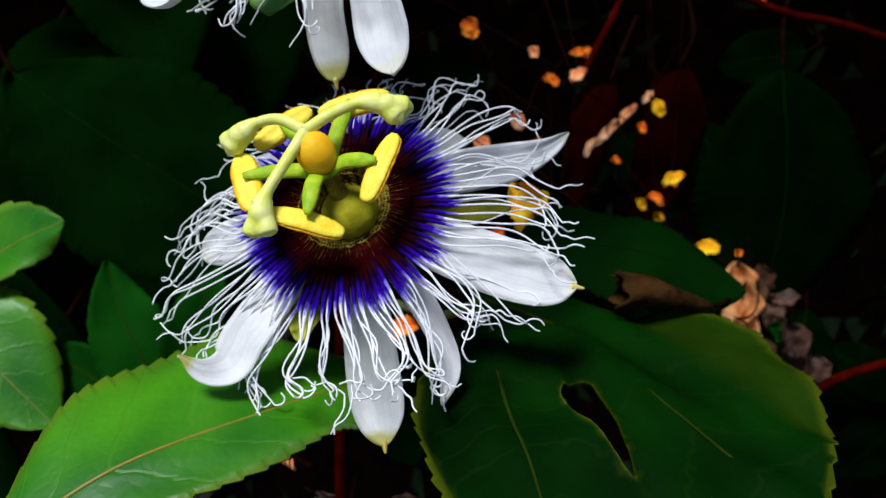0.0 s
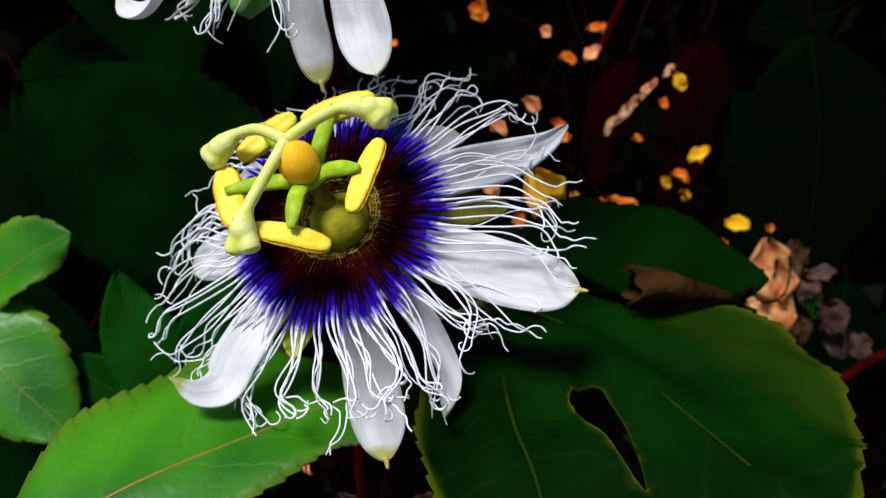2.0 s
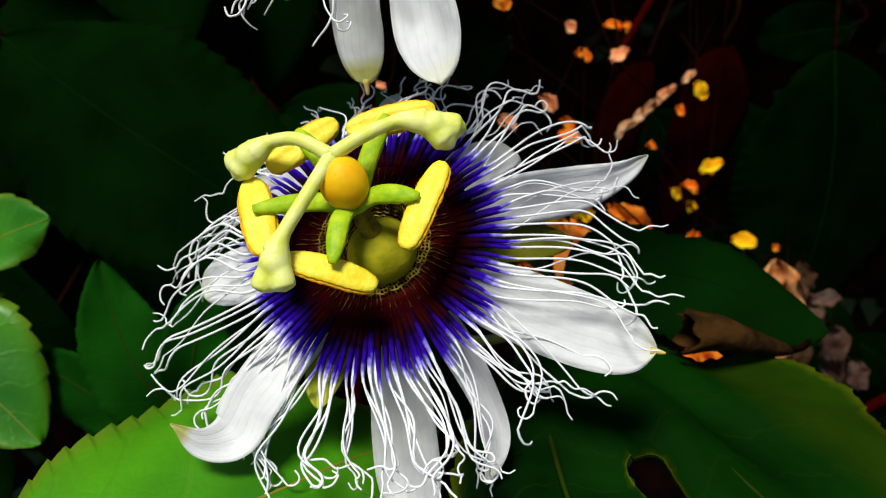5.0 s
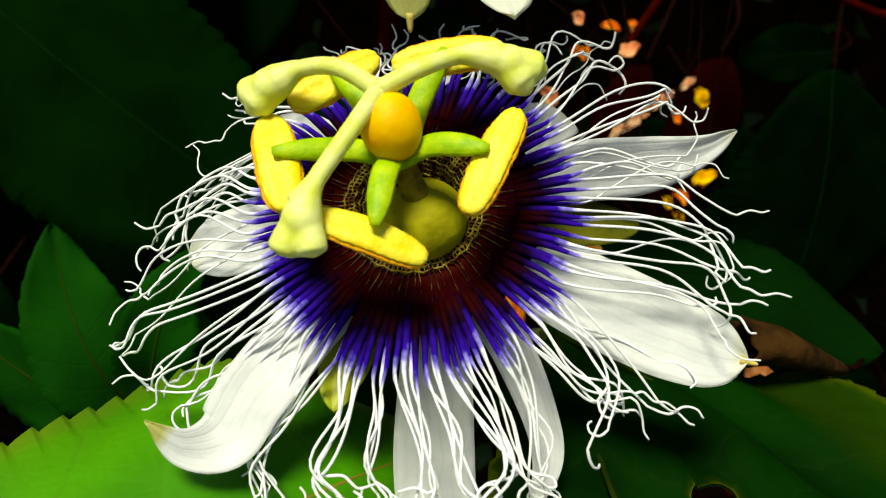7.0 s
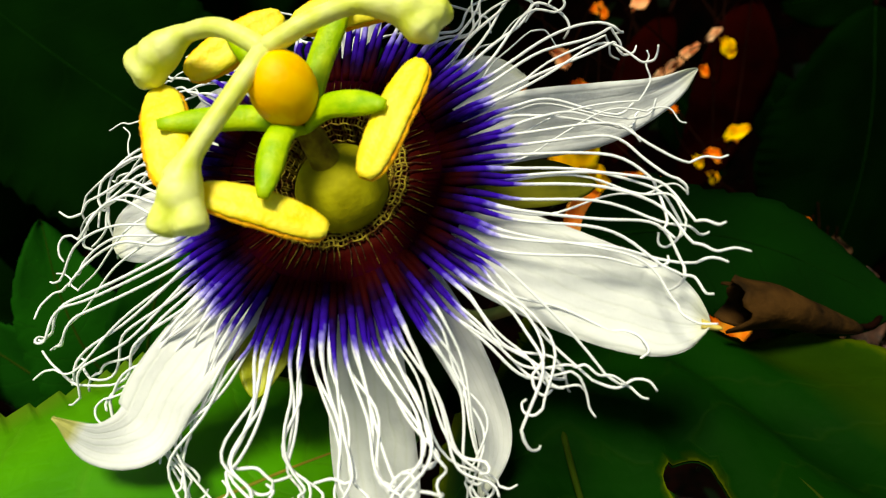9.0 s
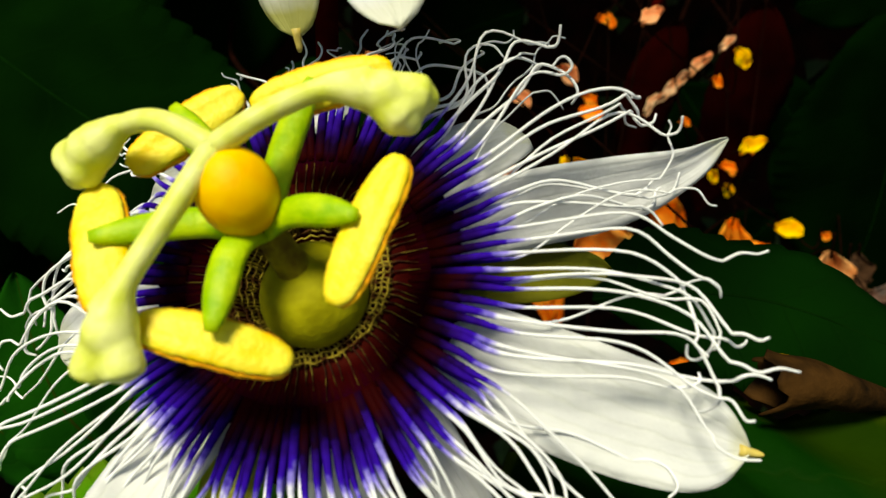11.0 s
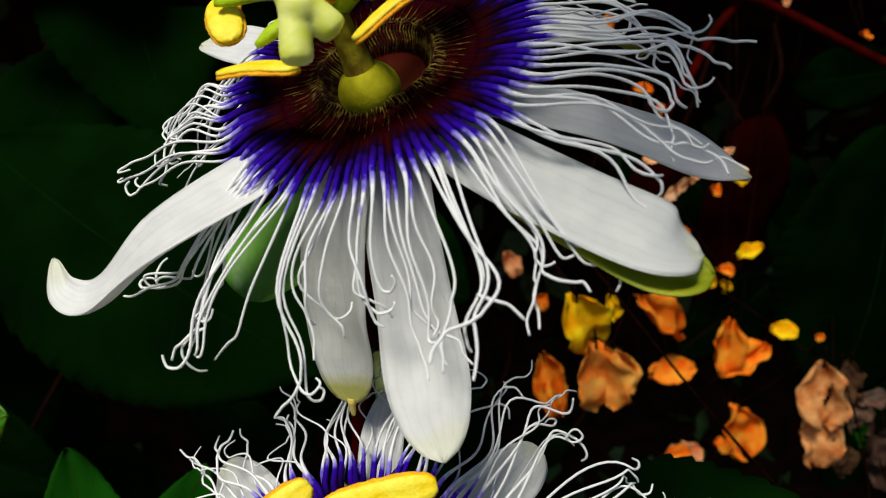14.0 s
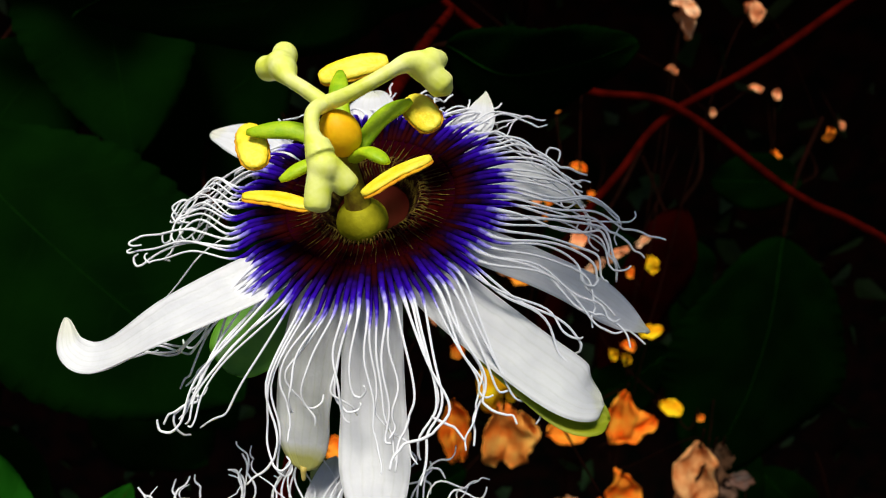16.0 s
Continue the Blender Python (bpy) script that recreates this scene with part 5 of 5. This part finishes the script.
def dry_leaf(place, size, rng, material, along=None, slim=None):
    """A shrivelled leaf: a curled, crumpled blade on a short brittle twig."""
    ob = thing("dry_leaf", Matrix.Translation(place), "shrivelled orange-brown leaf caught among the vines", "dry leaf", "shrivelled leaves")
    bm = bmesh.new()
    n, a = 14, 10
    w = size * MM
    d = Vector((rng.uniform(0.2, 1), rng.uniform(-0.3, 0.3), rng.uniform(-1.2, 0.35))).normalized()
    d = along.normalized() if along else d
    side = d.cross(Vector((-0.2, -0.65, 0.85))).normalized()
    up = side.cross(d).normalized()
    ph = Vector((rng.uniform(0, 90), rng.uniform(0, 90), 0))
    slim = slim or rng.uniform(0.24, 0.46)
    top, low = [], []
    for i in range(n + 1):
        s = i / n
        ra, rb = [], []
        for k in range(a + 1):
            v = 2 * k / a - 1
            ragged = 1 + 0.45 * noise.noise(ph + Vector((s * 2.6, 4 * (v > 0), 0))) + 0.15 * noise.noise(ph + Vector((s * 8, 7 * (v > 0), 3)))
            h = slim * w * (math.sin(math.pi * (0.04 + 0.93 * s)) ** 0.6) * ragged
            q = d * w * (s - 0.5) + side * h * v
            q += up * w * (0.5 * v * v * slim - 0.3 * (s - 0.5) ** 2 + 0.2 * noise.noise(ph + Vector((s * 2.0, v * 1.3, 5))) + 0.05 * noise.noise(ph + Vector((s * 6, v * 4, 9))))
            q += side * 0.1 * w * noise.noise(ph + Vector((s * 4, v * 3, 14)))
            ra.append(bm.verts.new(q))
            rb.append(bm.verts.new(q - up * 0.0004))
        top.append(ra)
        low.append(rb)
    for i in range(n):
        for k in range(a):
            bm.faces.new((top[i][k], top[i][k + 1], top[i + 1][k + 1], top[i + 1][k]))
            bm.faces.new((low[i][k], low[i + 1][k], low[i + 1][k + 1], low[i][k + 1]))
        for k in (0, a):
            bm.faces.new((top[i][k], low[i][k], low[i + 1][k], top[i + 1][k]))
    bmesh.ops.recalc_face_normals(bm, faces=bm.faces)
    part("blade", bm, material, ob)
    bm = bmesh.new()
    tube(bm, spline([-d * w * 0.42, -d * w * 0.6 + up * 0.1 * w, -d * w * 0.8 + up * 0.15 * w], 8), 0.0005, 6)
    part("twig", bm, m_runner, ob)
    return ob


rng = random.Random(5)
# the clump's one green piece takes a leaf tone with shade in it
SKINS = {"dry": m_dry, "pink": m_drypink, "gold": m_drygold, "peach": m_drypeach, "tan": m_drytan, "brown": m_drybrown, "amber": m_dryamber, "ember": m_dryember, "pale": m_drypale, "shade_green": m_leafmid}
bits = [(Vector(q[:3]), q[3]) for q in DRY_CLUMP + DRY_LATE + DRY_HIGH + DRY_MID + DRY_EARLY + DRY_LEFT + DRY_STRIP] + [((Vector(a) + Vector(b)) / 2, 30) for a, b, _, _ in DRY_LONG]
for p, size in ((Vector((0.065, 0.085, 0.86)), 30), (Vector((0.0734, 0.0822, 0.8506)), 30), (Vector((-0.012, 0.07, 0.87)), 14), (Vector((0.012, 0.07, 0.868)), 14)):
    dry_leaf(p, size, rng, m_drybrown)
for a, b, slim, skin in DRY_LONG:
    a, b = Vector(a), Vector(b)
    dry_leaf((a + b) / 2, (b - a).length / MM, rng, SKINS[skin], b - a, slim)
# a torn strip of dry leaf, caught upright
for x, y, z, size, skin in DRY_STRIP:
    dry_leaf(Vector((x, y, z)), size, rng, SKINS[skin], Vector((0.55, 0.1, 0.6)), 0.19)
for x, y, z, size, skin in DRY_LATE + DRY_HIGH + DRY_MID + DRY_EARLY + DRY_LEFT + DRY_CLUMP:
    p = Vector((x, y, z))
    if size >= 16:
        # a large one lies broken in pieces
        for q in range(2):
            w = size * MM * 0.24
            dry_leaf(p + Vector((rng.uniform(-w, w), rng.uniform(-w, w) * 0.5, rng.uniform(-w, w))), size * rng.uniform(0.8, 1.0), rng, SKINS[skin], slim=rng.uniform(0.3, 0.44))
    else:
        dry_leaf(p, size, rng, SKINS[skin], slim=rng.uniform(0.28, 0.46))


def rolled_leaf(pts, wide, turns, label):
    """A dead leaf rolled into a cone, open at its wide end."""
    o = Vector(pts[0])
    ob = thing("rolled_dry_leaf", Matrix.Translation(o), label, "dry leaf", "shrivelled leaves")
    bm = bmesh.new()
    mid = spline([Vector(p) - o for p in pts], 18)
    rows = []
    for i, c in enumerate(mid):
        s = i / 18
        t = (mid[min(i + 1, 18)] - mid[max(i - 1, 0)]).normalized()
        u = t.cross(Vector((0, 0, 1))).normalized()
        v = u.cross(t)
        row = []
        for k in range(31):
            a = 0.7 + turns * math.tau * k / 30
            r = wide * (1 - s) ** 0.75 * (0.72 + 0.3 * k / 30) + 0.0004
            lip = 0.0018 * noise.noise(Vector((k * 0.35, s * 2, 4))) * (1 - s)
            row.append(bm.verts.new(c + (u * math.cos(a) + v * math.sin(a)) * r * (1 + 0.12 * noise.noise(Vector((k * 0.3, s * 5, 1)))) - t * lip * 2))
        rows.append(row)
    for a, b in zip(rows, rows[1:]):
        for k in range(30):
            bm.faces.new((a[k], a[k + 1], b[k + 1], b[k]))
    edge = bmesh.new()
    for k in (0, 30):
        tube(edge, [rows[i][k].co.copy() for i in range(1, 13)], lambda s: 0.0005 * (0.6 + 0.5 * math.sin(s * 9 + k)), 6)
    part("torn_edge", edge, m_drygold, ob, "golden torn edge")
    blade = part("blade", bm, m_rolled, ob)
    sk = blade.modifiers.new("thick", "SOLIDIFY")
    sk.thickness = 0.0004
    bm = bmesh.new()
    tube(bm, spline([mid[-2], mid[-1] + Vector((0.004, 0.002, 0.0)), mid[-1] + Vector((0.012, 0.012, 0.001))], 8), 0.0006, 6)
    part("twig", bm, m_runner, ob)
    return ob


rolled_leaf([(0.0635, 0.027, 0.9624), (0.0699, 0.027, 0.9622), (0.0777, 0.028, 0.9595), (0.0880, 0.031, 0.9560)], 0.0040, 1.25, "dead tan leaf rolled into a cone on a larger leaf")

# thin dry runners that carry the shrivelled leaves
for row in (DRY_CLUMP, [a for a, _, _, _ in DRY_LONG], DRY_LATE, DRY_HIGH[:9], DRY_HIGH[9:], DRY_MID, DRY_EARLY, DRY_STRIP):
    line = sorted((Vector(q[:3]) for q in row), key=lambda v: v.x)
    line = [line[0] + Vector((-0.05, 0.12, 0.03))] + [v + Vector((0, 0.004, 0.0)) for v in line] + [line[-1] + Vector((0.09, 0.2, 0.02))]
    bm = bmesh.new()
    tube(bm, spline(line, 12 * len(line)), 0.0004, 6)
    tagged(part("vine", bm, m_runner, None), "thin dark brown runner among the vines", "vine", "woody vines")

rng = random.Random(40)
for i in range(90):
    x = rng.uniform(-0.42, 0.55)
    y = rng.uniform(0.16, 0.55)
    z = rng.uniform(0.62, 1.25)
    if x > -0.02 and y < 0.42 and z < 1.25:
        continue
    ln = rng.uniform(0.07, 0.13)
    d = Vector((rng.uniform(-1, 1), rng.uniform(-0.4, 0.2), rng.uniform(-1, -0.1))).normalized()
    p = Vector((x, y, z))
    up = Vector((rng.uniform(-0.4, 0.4), -1, rng.uniform(0.0, 0.5))).normalized()
    # shade is in the leaf colour, darkest for leaves right of the blooms
    leaf("vine leaf with deep shade in its dark green", [([p, p + d * ln * 0.4 + up * 0.006, p + d * ln * 0.75 + up * 0.004, p + d * ln], ln * rng.uniform(0.26, 0.36), up, (1, 1), dict(fold=0.15, teeth=14, n=30))], m_leafdark if x > 0 else m_leafbg, group="leaves in the shade", seed=100 + i, stalk=[p, p - d * 0.02 + Vector((0, 0.02, 0.005)), p - d * 0.03 + Vector((0, 0.07, 0.02))])


def sheet(name, nx, ny, material, place, label, category, keep=None):
    bm = bmesh.new()
    g = [[bm.verts.new(place(i / nx, j / ny)) for i in range(nx + 1)] for j in range(ny + 1)]
    for j in range(ny):
        for i in range(nx):
            c = (g[j][i].co + g[j + 1][i + 1].co) / 2
            if keep is None or keep(c):
                bm.faces.new((g[j][i], g[j][i + 1], g[j + 1][i + 1], g[j + 1][i]))
    ob = part(name, bm, material, None, label)
    return tagged(ob, category=category, kind="structure")


def rough_at(u, v, seed):
    return noise.fractal(Vector((u, v, seed)), 1.0, 2.0, 4)


# broad leaves beside the upper bloom, dimmed by shade put into their colour
for k, (p, ln) in enumerate(((Vector((-0.145, 0.245, 1.10)), 0.10), (Vector((-0.115, 0.25, 1.03)), 0.10), (Vector((-0.16, 0.25, 0.985)), 0.09), (Vector((-0.09, 0.28, 1.14)), 0.09))):
    d = Vector((0.5 - 0.3 * k, -0.25, -0.5 + 0.1 * k)).normalized()
    p = p - d * ln * 0.5
    leaf("broad vine leaf with shade in its dim green", [([p, p + d * ln * 0.35 + Vector((0, 0, 0.006)), p + d * ln * 0.7 + Vector((0, 0, 0.006)), p + d * ln], ln * 0.36, (0.1, -0.7, 0.7), (1, 1), dict(fold=0.15, teeth=16, blunt=0.75))], m_leafbg, group="leaves in the shade", seed=300 + k, stalk=[p, p - d * 0.02 + Vector((0, 0.03, 0.02)), p - d * 0.03 + Vector((0, 0.12, 0.08))])

# an added hedge, a backdrop behind the blooms and unseen over them: it shades the background, with gaps that let the
# sun through
OVER = spline([(0, 1.0, 0.0), (0, 0.95, 0.6), (0, 0.88, 1.1), (0, 0.65, 1.36), (0, 0.35, 1.28), (0, 0.09, 1.18)], 100)


def hedge(u, v):
    c = OVER[min(100, int(v * 100))]
    x = (u - 0.5) * 4.4
    h = 0.04 * rough_at(x * 6, v * 14, 2.0)
    return Vector((x, c.y + h - 0.05 * x * x * (1 - v), c.z + h * (0.8 if v > 0.5 else 0)))


# opens the added overhang along the sun's way to each dry leaf
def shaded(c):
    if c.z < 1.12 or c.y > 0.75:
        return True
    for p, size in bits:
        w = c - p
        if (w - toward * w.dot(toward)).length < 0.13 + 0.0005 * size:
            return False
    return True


sheet("backdrop", 200, 100, m_hedge, hedge, "near-black hedge added as backdrop, its unseen overhang shading the background, with gaps", "hedge", shaded)
sheet("ground", 60, 60, m_soil, lambda u, v: Vector(((u - 0.5) * 60, (v - 0.5) * 60, 0.02 * rough_at(u * 40, v * 40, 5.0))), "dark bare soil under the vines", "ground")


# unseen outer leaves that dress the added hedge, away from the blooms
rng = random.Random(77)
bm = bmesh.new()
for i in range(9000):
    u, v = rng.random(), rng.random()
    c = hedge(u, v)
    if not shaded(c):
        continue
    e = OVER[min(100, int(v * 100) + 1)] - OVER[max(0, int(v * 100) - 1)]
    outer = Vector((0, e.z, -e.y)).normalized()
    c = c + outer * rng.uniform(0.01, 0.06)
    d = Vector((rng.uniform(-1, 1), rng.uniform(-1, 1), rng.uniform(-1.2, 0.4))).normalized()
    w = d.cross(outer + Vector((rng.uniform(-0.6, 0.6), rng.uniform(-0.6, 0.6), 0.3))).normalized()
    ln = rng.uniform(0.05, 0.09)
    q = [bm.verts.new(p) for p in (c, c + d * ln * 0.45 + w * ln * 0.28, c + d * ln, c + d * ln * 0.45 - w * ln * 0.28)]
    m = bm.verts.new(c + d * ln * 0.45 - outer * ln * 0.06)
    for k in range(4):
        bm.faces.new((q[k], q[(k + 1) % 4], m))
tagged(part("hedge_leaves", bm, m_hedgeleaf, None, smooth=False), "dense dark green leaves dressing the added hedge's outside", "foliage", "", "stuff")
